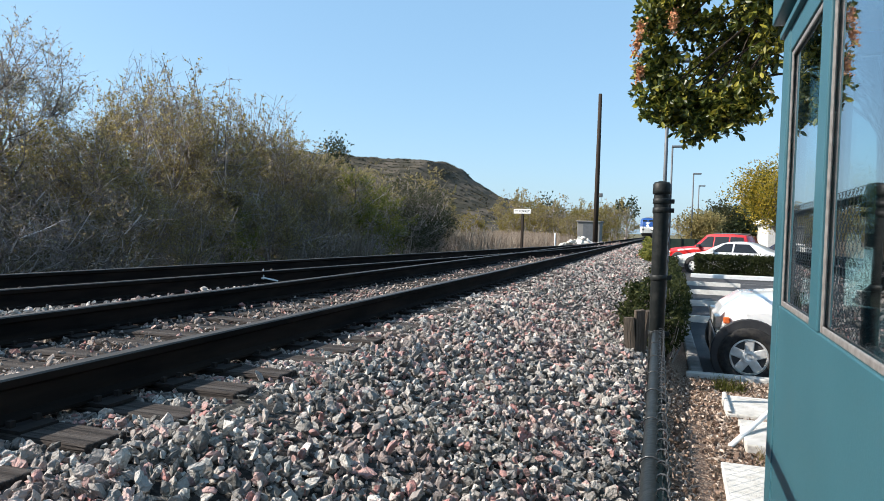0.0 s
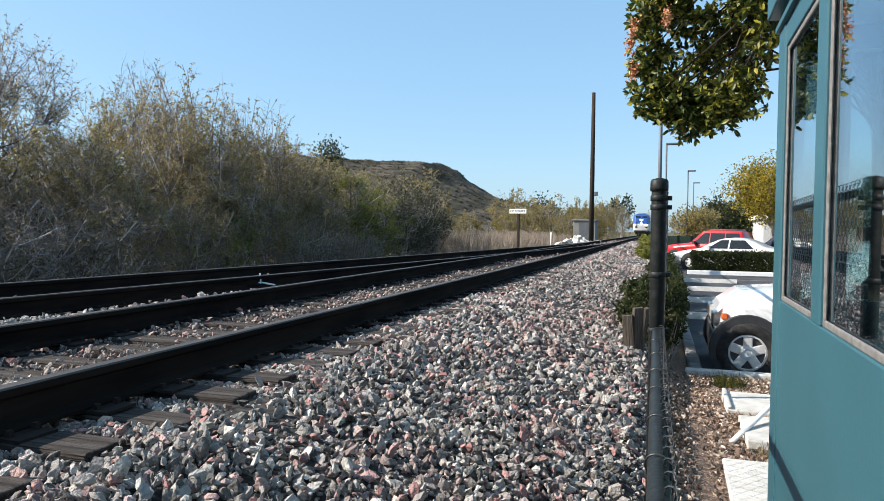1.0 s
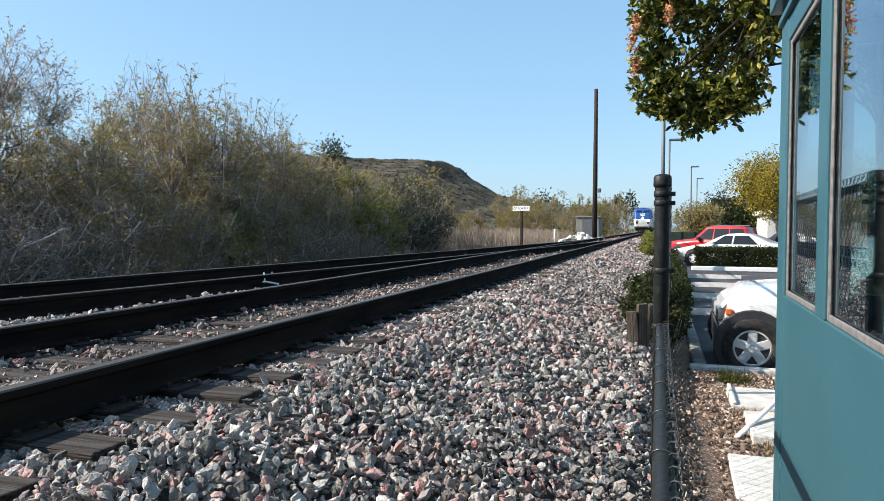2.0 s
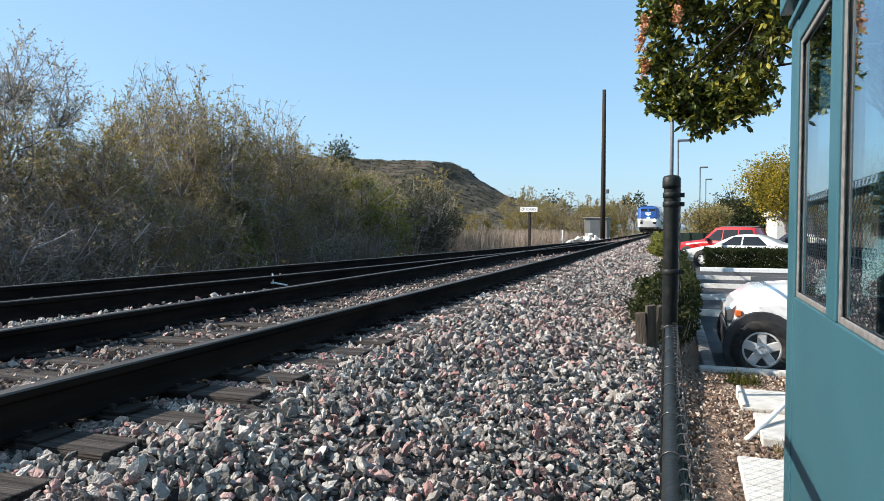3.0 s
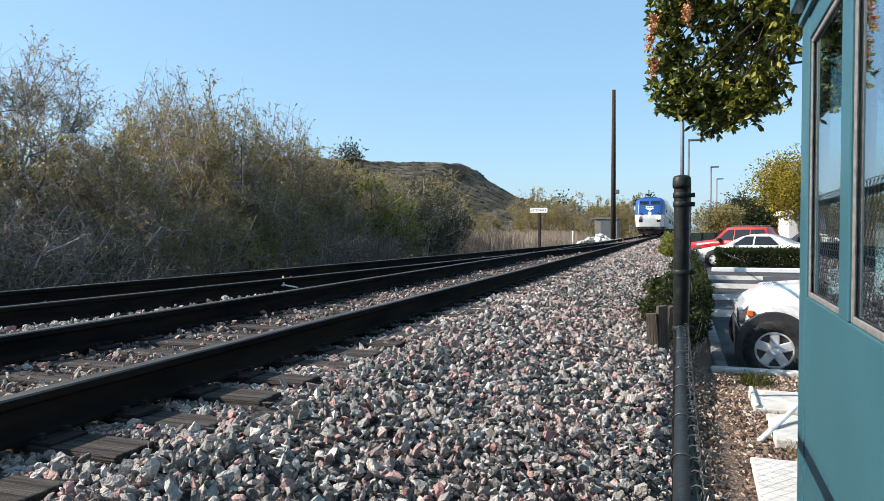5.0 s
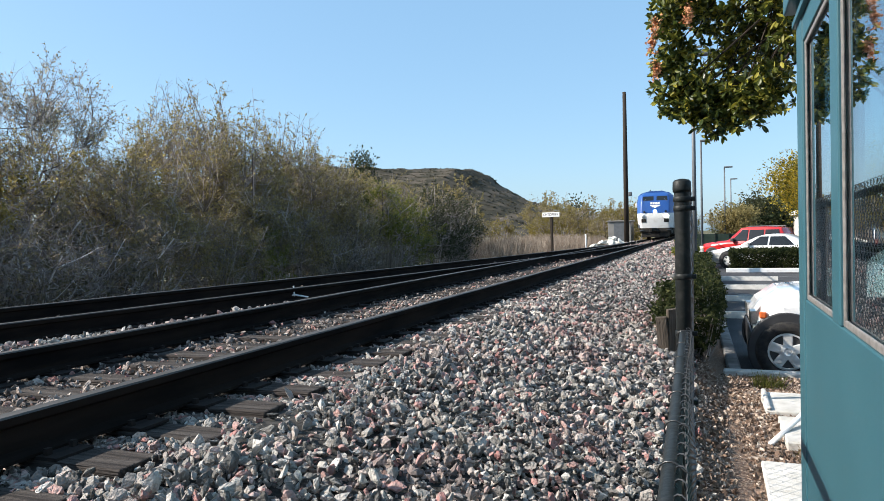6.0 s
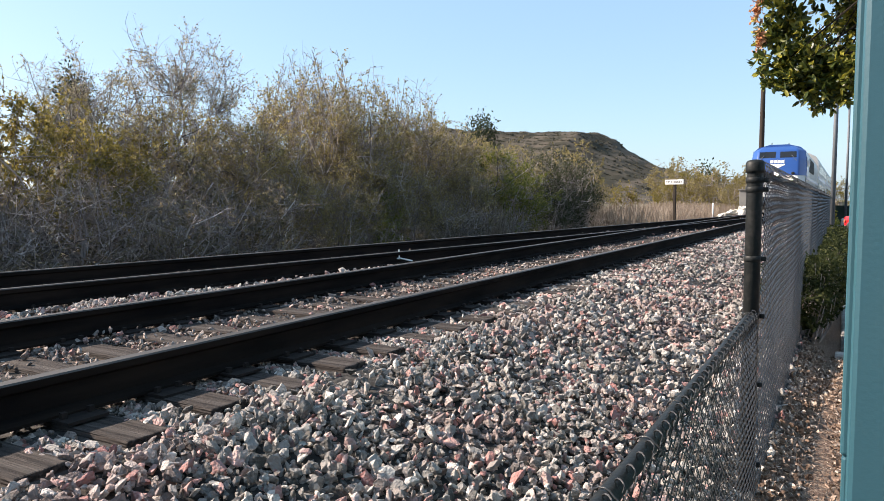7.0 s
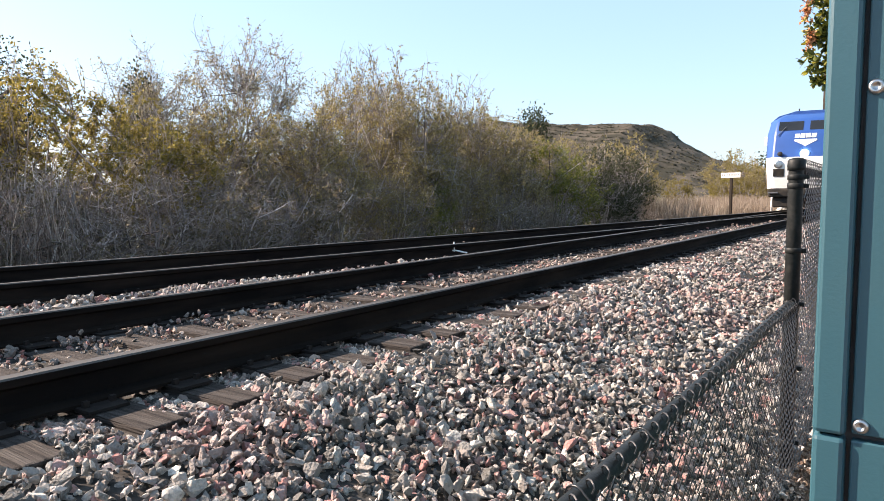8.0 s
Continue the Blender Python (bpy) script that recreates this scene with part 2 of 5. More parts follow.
LEAVES = {
    "willow": [(0.0, (0.14, 0.115, 0.05)), (0.35, (0.26, 0.215, 0.09)), (0.7, (0.37, 0.3, 0.13)), (1.0, (0.5, 0.41, 0.18))],
    "turning": [(0.0, (0.06, 0.065, 0.015)), (0.3, (0.17, 0.155, 0.025)), (0.6, (0.36, 0.27, 0.03)), (1.0, (0.55, 0.4, 0.06))],
    "amber": [(0.0, (0.12, 0.1, 0.025)), (0.4, (0.22, 0.18, 0.05)), (0.75, (0.31, 0.245, 0.07)), (1.0, (0.42, 0.33, 0.1))],
    "scrub": [(0.0, (0.09, 0.075, 0.045)), (0.6, (0.2, 0.165, 0.1)), (1.0, (0.33, 0.27, 0.17))],
    "chaparral": [(0.0, (0.045, 0.042, 0.028)), (0.6, (0.07, 0.063, 0.043)), (1.0, (0.11, 0.096, 0.066))],
    "shade": [(0.0, (0.03, 0.036, 0.018)), (0.6, (0.065, 0.072, 0.035)), (1.0, (0.12, 0.12, 0.06))],
    "green": [(0.0, (0.08, 0.095, 0.022)), (0.5, (0.18, 0.19, 0.045)), (1.0, (0.32, 0.3, 0.08))],
    "grey": [(0.0, (0.2, 0.175, 0.11)), (0.5, (0.33, 0.29, 0.19)), (1.0, (0.46, 0.42, 0.29))],
    "dark": [(0.0, (0.02, 0.03, 0.014)), (0.6, (0.04, 0.055, 0.024)), (1.0, (0.07, 0.085, 0.035))],
    "glossy": [(0.0, (0.025, 0.04, 0.012)), (0.4, (0.06, 0.085, 0.018)), (0.65, (0.16, 0.175, 0.032)), (0.88, (0.36, 0.33, 0.045)), (1.0, (0.5, 0.43, 0.08))],
    "hedge": [(0.0, (0.016, 0.025, 0.009)), (0.6, (0.036, 0.046, 0.015)), (1.0, (0.085, 0.09, 0.03))],
    "reed": [(0.0, (0.2, 0.15, 0.11)), (0.6, (0.34, 0.27, 0.21)), (1.0, (0.48, 0.4, 0.32))],
}
M_LEAF = {k: material("leaf_" + k, (0.1, 0.1, 0.03), 0.38 if k == "glossy" else 0.65, island=v, second=tuple(c * 0.6 for c in v[1][1]), scale=3.0,
                      amount=(0.5, 0.8), trans=0.15 if k in ("reed", "dark", "chaparral") else 0.58 if k in ("willow", "grey", "amber", "green", "scrub") else 0.42) for k, v in LEAVES.items()}
M_BLOSSOM = material("coral_flower", (0.6, 0.3, 0.15), 0.7, island=[(0.0, (0.5, 0.2, 0.1)), (1.0, (0.65, 0.4, 0.22))], second=(0.45, 0.2, 0.1), scale=20)
M_HILL = material("chaparral_slope", (0.06, 0.052, 0.04), 0.95, second=(0.095, 0.08, 0.062), scale=0.09, amount=(0.42, 0.6), bump=0.6, bump_scale=0.6,
                  stain=((0.036, 0.034, 0.024), 0.12, 0.45, 0.6))
M_POLE = material("dark_pole", (0.05, 0.038, 0.03), 0.8, second=(0.025, 0.02, 0.016), scale=3, stretch=(6, 6, 0.3))
M_GALV = material("galvanised_steel", (0.13, 0.14, 0.15), 0.6, 0.2, second=(0.1, 0.11, 0.12), scale=4)
M_BOXP = material("grey_cabinet_paint", (0.2, 0.2, 0.19), 0.7, second=(0.26, 0.25, 0.23), scale=2, stain=((0.14, 0.13, 0.12), 1.0, 0.5, 0.8))
M_SIGNB = material("sign_black", (0.02, 0.02, 0.02), 0.6, second=(0.04, 0.04, 0.04), scale=30)
M_BLUE = material("locomotive_blue", (0.018, 0.08, 0.29), 0.35, second=(0.015, 0.068, 0.25), scale=1.2, coat=0.3)
M_SILVER = material("train_silver", (0.5, 0.5, 0.49), 0.45, 0.35, second=(0.38, 0.37, 0.35), scale=0.8, stretch=(1, 0.3, 2))
M_TWHITE = material("locomotive_white", (0.74, 0.73, 0.7), 0.4, second=(0.58, 0.55, 0.5), scale=2.2, amount=(0.5, 0.8))
M_BLACK = material("grimy_black", (0.02, 0.02, 0.02), 0.7, second=(0.05, 0.043, 0.035), scale=4)
M_PANE = material("dark_window", (0.012, 0.014, 0.016), 0.08, second=(0.02, 0.022, 0.025), scale=1)
M_RUBBER = material("tyre_rubber", (0.022, 0.022, 0.024), 0.85, second=(0.05, 0.047, 0.043), scale=14, bump=0.4, bump_scale=90)
M_ALLOY = material("wheel_alloy", (0.68, 0.68, 0.67), 0.4, 0.25, second=(0.55, 0.54, 0.52), scale=12)
M_CARW = material("car_white", (0.8, 0.8, 0.8), 0.25, second=(0.74, 0.74, 0.73), scale=1.5, coat=0.6)
M_CARS = material("car_silver", (0.66, 0.66, 0.65), 0.3, 0.2, second=(0.58, 0.58, 0.57), scale=1.5, coat=0.6)
M_CARR = material("car_red", (0.52, 0.02, 0.022), 0.25, second=(0.45, 0.016, 0.018), scale=1.5, coat=0.6)
M_CARN = material("car_navy", (0.018, 0.02, 0.035), 0.25, second=(0.025, 0.025, 0.04), scale=1.5, coat=0.6)
M_TRIM = material("black_trim", (0.025, 0.026, 0.03), 0.55, second=(0.04, 0.04, 0.042), scale=8)
M_AMBER = material("amber_lens", (0.75, 0.16, 0.04), 0.2, second=(0.6, 0.1, 0.03), scale=12)
M_REDL = material("red_lens", (0.55, 0.01, 0.012), 0.2, second=(0.4, 0.01, 0.01), scale=12)
M_OLDWOOD = material("weathered_board", (0.13, 0.105, 0.085), 0.9, second=(0.06, 0.05, 0.04), scale=6, stretch=(6, 6, 0.5), bump=0.7, bump_scale=20)
M_SCREEN = material("green_privacy_screen", (0.02, 0.035, 0.028), 0.9, second=(0.035, 0.05, 0.04), scale=1.5)
G_BOOTH = glass("booth_glass", (0.7, 0.8, 0.8), 3.6)
L_HEAD = glow("headlight_glow", (1.0, 0.88, 0.7), 18.0)


# ---- the lie of the land ----
def xc(y):
    """Middle of the main track."""
    return -3.33 - 0.0235 * y + 0.000012 * y * y


def xs(y):
    """Middle of the siding, which runs into the main track."""
    s = np.clip(1 - np.asarray(y, float) / 42.0, 0, 2)
    return xc(y) - 3.45 * s ** 1.3


def xf(y):
    """The fence line."""
    return -0.105 - 0.0265 * y


def lot_z(y):
    return -1.0 + 0.2 * np.clip((np.asarray(y, float) - 9.0) / 22.0, 0, 1)


def ground_z(x, y):
    """Height of the bed under the stones, the mulch and the fields."""
    x, y = np.asarray(x, float), np.asarray(y, float)
    u, w, f = x - xc(y), xs(y) - x, x - xf(y)
    right = -0.03 - 0.27 * np.clip(u - 1.5, 0, 1.6)
    left = -0.03 - 0.32 * np.clip(w - 1.6, 0, 2.2)
    heap = 0.055 * np.clip((-u - 1.0) / 0.3, 0, 1) * np.clip((-w - 1.0) / 0.3, 0, 1)
    z = np.where(u > 0, right, np.minimum(left, -0.03) + heap)
    k = np.clip((f + 0.15) / 0.45, 0, 1)
    mulch = np.where(y > 8.9, -1.06, -0.72 - 0.13 * np.clip((y - 6.5) / 2, 0, 1))
    mulch = np.where((y > 8.9) & (x < 0.05 - 0.027 * y + 0.35), -0.85, mulch)
    z = z * (1 - k) + mulch * k
    bank = np.clip((-x - 9.5) / 5, 0, 1)
    z = z + np.where(x < -9.5, 0.25 * bank, 0)
    return z


ys = np.concatenate([[-400, -120, -40, -15], np.arange(-8, 16, 0.25), np.arange(16, 70, 1.0), [75, 85, 100, 120, 150, 200, 300, 500, 900, 1800, 4000]])
xsn = np.concatenate([[-3000, -900, -300, -120, -60, -35, -22, -17], np.arange(-14, 2.6, 0.2), [3, 5, 10, 20, 40, 80, 200, 600, 2500]])
GX, GY = np.meshgrid(xsn, ys)
GZ = ground_z(GX, GY)
nx = len(xsn)
idx = np.arange(len(ys) * nx).reshape(len(ys), nx)
GF = np.stack([idx[:-1, :-1], idx[:-1, 1:], idx[1:, 1:], idx[1:, :-1]], -1).reshape(-1, 4)
ground_me = mesh_of("ground", np.stack([GX, GY, GZ], -1).reshape(-1, 3), GF, True)
ground_me.materials.append(M_EARTH)
ground_me.materials.append(M_BED_SHADED)
ground_me.materials.append(M_MULCH)
fx = (GX[:-1, :-1] + GX[1:, 1:]).ravel() / 2
fy = (GY[:-1, :-1] + GY[1:, 1:]).ravel() / 2
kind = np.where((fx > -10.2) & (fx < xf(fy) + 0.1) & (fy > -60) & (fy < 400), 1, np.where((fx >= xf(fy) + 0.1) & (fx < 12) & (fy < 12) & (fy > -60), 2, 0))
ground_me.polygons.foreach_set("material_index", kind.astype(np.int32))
tagged(new("ground", ground_me), "dry earth ground with ballast bed and mulch strip", "ground", kind="structure")


# ---- tracks ----
def rail_mesh(name, cx, side, y0, y1):
    """Foot, web and head of a rail along a track, without the polished top."""
    sec = [(-0.07, 0.012), (0.07, 0.012), (0.07, 0.026), (0.012, 0.045), (0.009, 0.135), (0.034, 0.15), (0.036, 0.182), (-0.036, 0.182),
           (-0.034, 0.15), (-0.009, 0.135), (-0.012, 0.045), (-0.07, 0.026)]
    line = [(float(cx(y)) + side * 0.7525, y, 0) for y in np.concatenate([np.arange(y0, min(y1, 70), 1.0), np.arange(70, y1 + 1, 8.0)])]
    top = [(-0.036, 0.182), (0.036, 0.182), (0.030, 0.190), (-0.030, 0.190)]
    return Geo().sweep(sec, line).mesh(name), Geo().sweep(top, line).mesh(name + "_head")


TIE = Geo().box(-1.29, 1.29, -0.1, 0.1, -0.17, 0.0, 0.008).mesh("tie")
TIE_B = Geo().box(-1.25, 1.3, -0.094, 0.104, -0.17, 0.004, 0.012).mesh("tie_worn")
PLATE = Geo().box(-0.18, 0.18, -0.09, 0.09, 0.0, 0.014)
for sx in (-0.1, 0.1):
    for sy in (-0.06, 0.06):
        PLATE.box(sx - 0.012, sx + 0.012, sy - 0.012, sy + 0.012, 0.01, 0.04)
PLATE = PLATE.mesh("tie_plate")


def track(cx, y0, y1, tie0, tie1, label):
    t = empty("railway_track", label, "railway track", kind="structure")
    for side in (-1, 1):
        body, head = rail_mesh("rail", cx, side, y0, y1)
        r = put("rail", body, M_RAIL_SHADED, t, "rusty steel rail, coloured near black as in shade")
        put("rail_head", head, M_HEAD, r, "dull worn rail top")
    rnd = random.Random(5)
    y = tie0
    while y < tie1:
        slope = math.degrees(math.atan(float(cx(y + 0.5) - cx(y - 0.5))))
        ob = put("tie", TIE if rnd.random() < 0.6 else TIE_B, M_TIE, t, m=pose(float(cx(y)) + rnd.uniform(-0.04, 0.04), y, rnd.uniform(-0.012, 0.004), rnd.uniform(-0.6, 0.6), rnd.uniform(-0.3, 0.3), -slope + rnd.uniform(-1.2, 1.2)))
        if y < 16:
            for side in (-1, 1):
                put("tie_plate", PLATE, M_PLATE, t, m=pose(float(cx(y)) + side * 0.7525, y, 0.002, 0, 0, -slope))
        y += 0.432 + rnd.uniform(-0.02, 0.02)
    return t


track(xc, -12, 420, -0.06 - 0.432 * 9, 52, "main railway track of rusty rails on dark timber ties")
track(xs, -12, 41.5, -0.2 - 0.432 * 9, 30, "siding track of rusty rails merging into the main line")


# ---- ballast stones ----
def stone_shape(rng, n=13):
    bm = bmesh.new()
    for i in range(n):
        h = 1 - 2 * (i + 0.5) / n
        v = np.array([math.sqrt(1 - h * h) * math.cos(2.4 * i), math.sqrt(1 - h * h) * math.sin(2.4 * i), h]) + rng.normal(0, 0.42, 3)
        v /= np.linalg.norm(v)
        bm.verts.new(Vector(v * rng.uniform(0.78, 1.1) * np.array([1.3, 0.95, 0.55])))
    res = bmesh.ops.convex_hull(bm, input=bm.verts)
    bmesh.ops.delete(bm, geom=list({g for g in res["geom_interior"] + res["geom_unused"] if isinstance(g, bmesh.types.BMVert)}), context="VERTS")
    bmesh.ops.recalc_face_normals(bm, faces=bm.faces)
    bm.verts.index_update()
    V = np.array([v.co[:] for v in bm.verts])
    F = [tuple(v.index for v in f.verts) for f in bm.faces]
    bm.free()
    return V, F


SHAPES = [stone_shape(RNG) for _ in range(28)]
SHAPES_FAR = [stone_shape(RNG, 8) for _ in range(14)]


def rotations(n, rng, tilt=1.0):
    q = rng.normal(size=(n, 4))
    q /= np.linalg.norm(q, axis=1, keepdims=True)
    w, x, y, z = q.T
    return np.stack([1 - 2 * (y * y + z * z), 2 * (x * y - z * w), 2 * (x * z + y * w), 2 * (x * y + z * w), 1 - 2 * (x * x + z * z), 2 * (y * z - x * w),
                     2 * (x * z - y * w), 2 * (y * z + x * w), 1 - 2 * (x * x + y * y)], -1).reshape(n, 3, 3)


def scatter(x0, x1, y0, y1, pitch, rng):
    """Loose points of about even spacing over a stretch of the plan."""
    gx, gy = np.meshgrid(np.arange(x0, x1, pitch), np.arange(y0, y1, pitch))
    p = np.stack([gx.ravel(), gy.ravel()], -1)
    return p + rng.uniform(-0.5, 0.5, p.shape) * pitch


def stone_mesh(name, P, S, rng, shapes=SHAPES):
    R = rotations(len(P), rng)
    which = rng.integers(0, len(shapes), len(P))
    Vs, Fs, o = [], [], 0
    for k, (V, F) in enumerate(shapes):
        sel = which == k
        n = int(sel.sum())
        if not n:
            continue
        W = np.einsum("nij,vj->nvi", R[sel], V) * S[sel, None, None] + P[sel, None]
        Vs.append(W.reshape(-1, 3))
        f = np.array(F)
        Fs.append((f[None] + (np.arange(n) * len(V))[:, None, None]).reshape(-1, 3) + o)
        o += n * len(V)
    return mesh_of(name, np.concatenate(Vs), np.concatenate(Fs))


def on_bed(p, rng):
    """Keeps points that lie on the ballast and off rails and tie tops."""
    x, y = p.T
    u, w = x - xc(y), x - xs(y)
    ok = (x < xf(y) - 0.02 + 0.1 * rng.random(len(x))) & (w > -2.4 - 0.6 * rng.random(len(x)))
    for off in (u, w):
        ok &= np.abs(np.abs(off) - 0.7525) > 0.02
    return p[ok]


def tie_mask(p, rng, keep):
    """True where no tie top lies bare; a few stones stay on the ties."""
    x, y = p.T
    bare = np.zeros(len(p), bool)
    for off, y0 in TIES:
        j = np.abs(np.subtract.outer(y, y0)).min(1) < 0.118
        bare |= j & (np.abs(x - off(y)) < 1.32)
    return ~bare | (rng.random(len(p)) < keep)


TIES = [(xc, np.array([o.matrix_basis.translation.y for o in bpy.data.objects if o.data in (TIE, TIE_B) and abs(o.matrix_basis.translation.x - xc(o.matrix_basis.translation.y)) < 0.1])),
        (xs, np.array([o.matrix_basis.translation.y for o in bpy.data.objects if o.data in (TIE, TIE_B) and abs(o.matrix_basis.translation.x - xs(o.matrix_basis.translation.y)) < 0.1]))]
ballast = empty("ballast", "grey and pinkish crushed-stone ballast heaped along the tracks", "ballast", kind="stuff")
BANDS = [(-4.0, 0.5, 0.05, 0.028), (0.5, 4.5, 0.032, 0.0205), (4.5, 9.0, 0.038, 0.0225), (9.0, 17.0, 0.05, 0.026), (17.0, 32.0, 0.08, 0.04), (32.0, 62.0, 0.15, 0.07)]
near_ones = []
for b, (y0, y1, pitch, size) in enumerate(BANDS):
    rng = np.random.default_rng(20 + b)
    for layer in range(3 if b in (1, 2) else 1):
        step = pitch * (1.0, 1.75, 2.1)[layer]
        p = on_bed(np.concatenate([scatter(-2.95, 0.0, y0, y1, step, rng), scatter(-4.3, -2.95, y0, y1, max(step * 1.1, 0.04), rng), scatter(-9.4, -4.3, y0, y1, max(step * 1.3, 0.046), rng)]), rng)
        mid = (np.abs(p[:, 0] - xc(p[:, 1])) < 0.7) | (np.abs(p[:, 0] - xs(p[:, 1])) < 0.7)
        p = p[tie_mask(p, rng, np.where(mid, 0.22, 0.035)) if b < 4 else np.ones(len(p), bool)]
        s = size * np.exp(np.clip(rng.normal(0, 0.38, len(p)), -0.9, 0.42)) * (0.95, 1.15, 0.55)[layer]
        mid = (np.abs(p[:, 0] - xc(p[:, 1])) < 0.72) | (np.abs(p[:, 0] - xs(p[:, 1])) < 0.72)
        s = np.where(mid, s * 0.8, s) * np.where(p[:, 0] < -4.3, 1.12, 1.0)
        lump = np.array([noise.noise(Vector((q[0] * 1.6, q[1] * 1.6, 3.0))) for q in p])
        z = ground_z(*p.T) + size * ((0.0, 1.15, 0.9)[layer] + rng.normal(0, 0.75, len(p))) + 0.055 * lump
        for off in (p[:, 0] - xc(p[:, 1]), p[:, 0] - xs(p[:, 1])):
            # stones right of the right rails sink, baring the dark bed as shadow
            z = np.where((np.abs(np.abs(off) - 0.7525) < 0.11) | ((off > 0.75) & (off < 0.97)), np.minimum(z, -s - 0.004), z)
        u = p[:, 0] - xc(p[:, 1])
        z = np.where((u > 0.97) & (u < 1.75), np.maximum(z, np.interp(u, [0.97, 1.3, 1.75], [0.002, -0.006, -0.11]) - 0.5 * s + 0.03 * lump), z)
        z = np.where((u > 0.97) & (u < 1.38), np.minimum(z, 0.012 - 0.3 * s), z)
        P = np.column_stack([p, z])
        if b == 1 and layer == 1:
            order = np.argsort((P[:, 0] + 1.3) ** 2 + (P[:, 1] - 2.2) ** 2)
            near_ones = [(P[i], s[i]) for i in order[:300]]
            P, s = P[order[300:]], s[order[300:]]
            mid = mid[order[300:]]
        # stones close to the main rails take the darker mix as painted shadow
        rail_shade = np.abs(np.abs(P[:, 0] - xc(P[:, 1])) - 0.7525) < 0.24
        mid = mid | rail_shade
        put("stones", stone_mesh("stones", P[~mid], s[~mid], rng, SHAPES if b < 3 else SHAPES_FAR), M_STONE, ballast, kind="stuff")
        put("stones", stone_mesh("stones", P[mid], s[mid], rng, SHAPES if b < 3 else SHAPES_FAR), M_STONE_MID, ballast, kind="stuff")
SINGLE = [mesh_of("stone", V, F) for V, F in SHAPES]
rnd = random.Random(3)
for p, s in near_ones:
    ob = put("stone", rnd.choice(SINGLE), M_STONE_ONE, ballast)
    ob.matrix_basis = pose(*p, rnd.uniform(0, 360), rnd.uniform(0, 360), rnd.uniform(0, 360)) @ Matrix.Scale(s, 4)


# ---- fence ----
def mesh_wires(y0, y1, top, bottom, d, r, side=0.03):
    """Woven wires of a chain-link panel: upright zigzags that lock into their neighbours."""
    n = int((y1 - y0) / d)
    h = d * 1.84
    k = int((top - bottom) / (h / 2)) + 1
    z = top - (h / 2) * np.arange(k)
    i = np.arange(n)
    P = np.zeros((n, k, 3))
    swing = np.where((i[:, None] + np.arange(k)[None]) % 2 == 0, 0.0, 1.0)
    P[..., 1] = y0 + (i[:, None] + 1.06 * swing - 0.03) * d
    sway = 0.008 * np.sin(P[..., 1] * 2.1) + 0.005 * np.sin(z[None] * 5 + P[..., 1])
    P[..., 0] = xf(P[..., 1]) + side + np.where(swing > 0, 0.003, -0.003) + sway
    P[..., 2] = z[None] + 0.004 * np.sin(P[..., 1] * 3.0)
    V, F = tubes(P, np.full((n, k), r), 3)
    # twisted ends that stand up along the upper edge and curl over the rail
    i = np.arange(0, n, 2)
    a = np.linspace(-0.6, 3.9, 8)
    K = np.zeros((len(i), 8, 3))
    K[..., 1] = (y0 + i * d)[:, None] + np.linspace(-0.014, 0.016, 8)[None]
    K[..., 0] = xf(K[..., 1]) + side - 0.008 + 0.012 * np.cos(a)[None]
    K[..., 2] = top + 0.004 + 0.013 * np.sin(a)[None]
    V2, F2 = tubes(K, np.full((len(i), 8), r), 4)
    return np.concatenate([V, V2]), np.concatenate([F, F2 + len(V)])


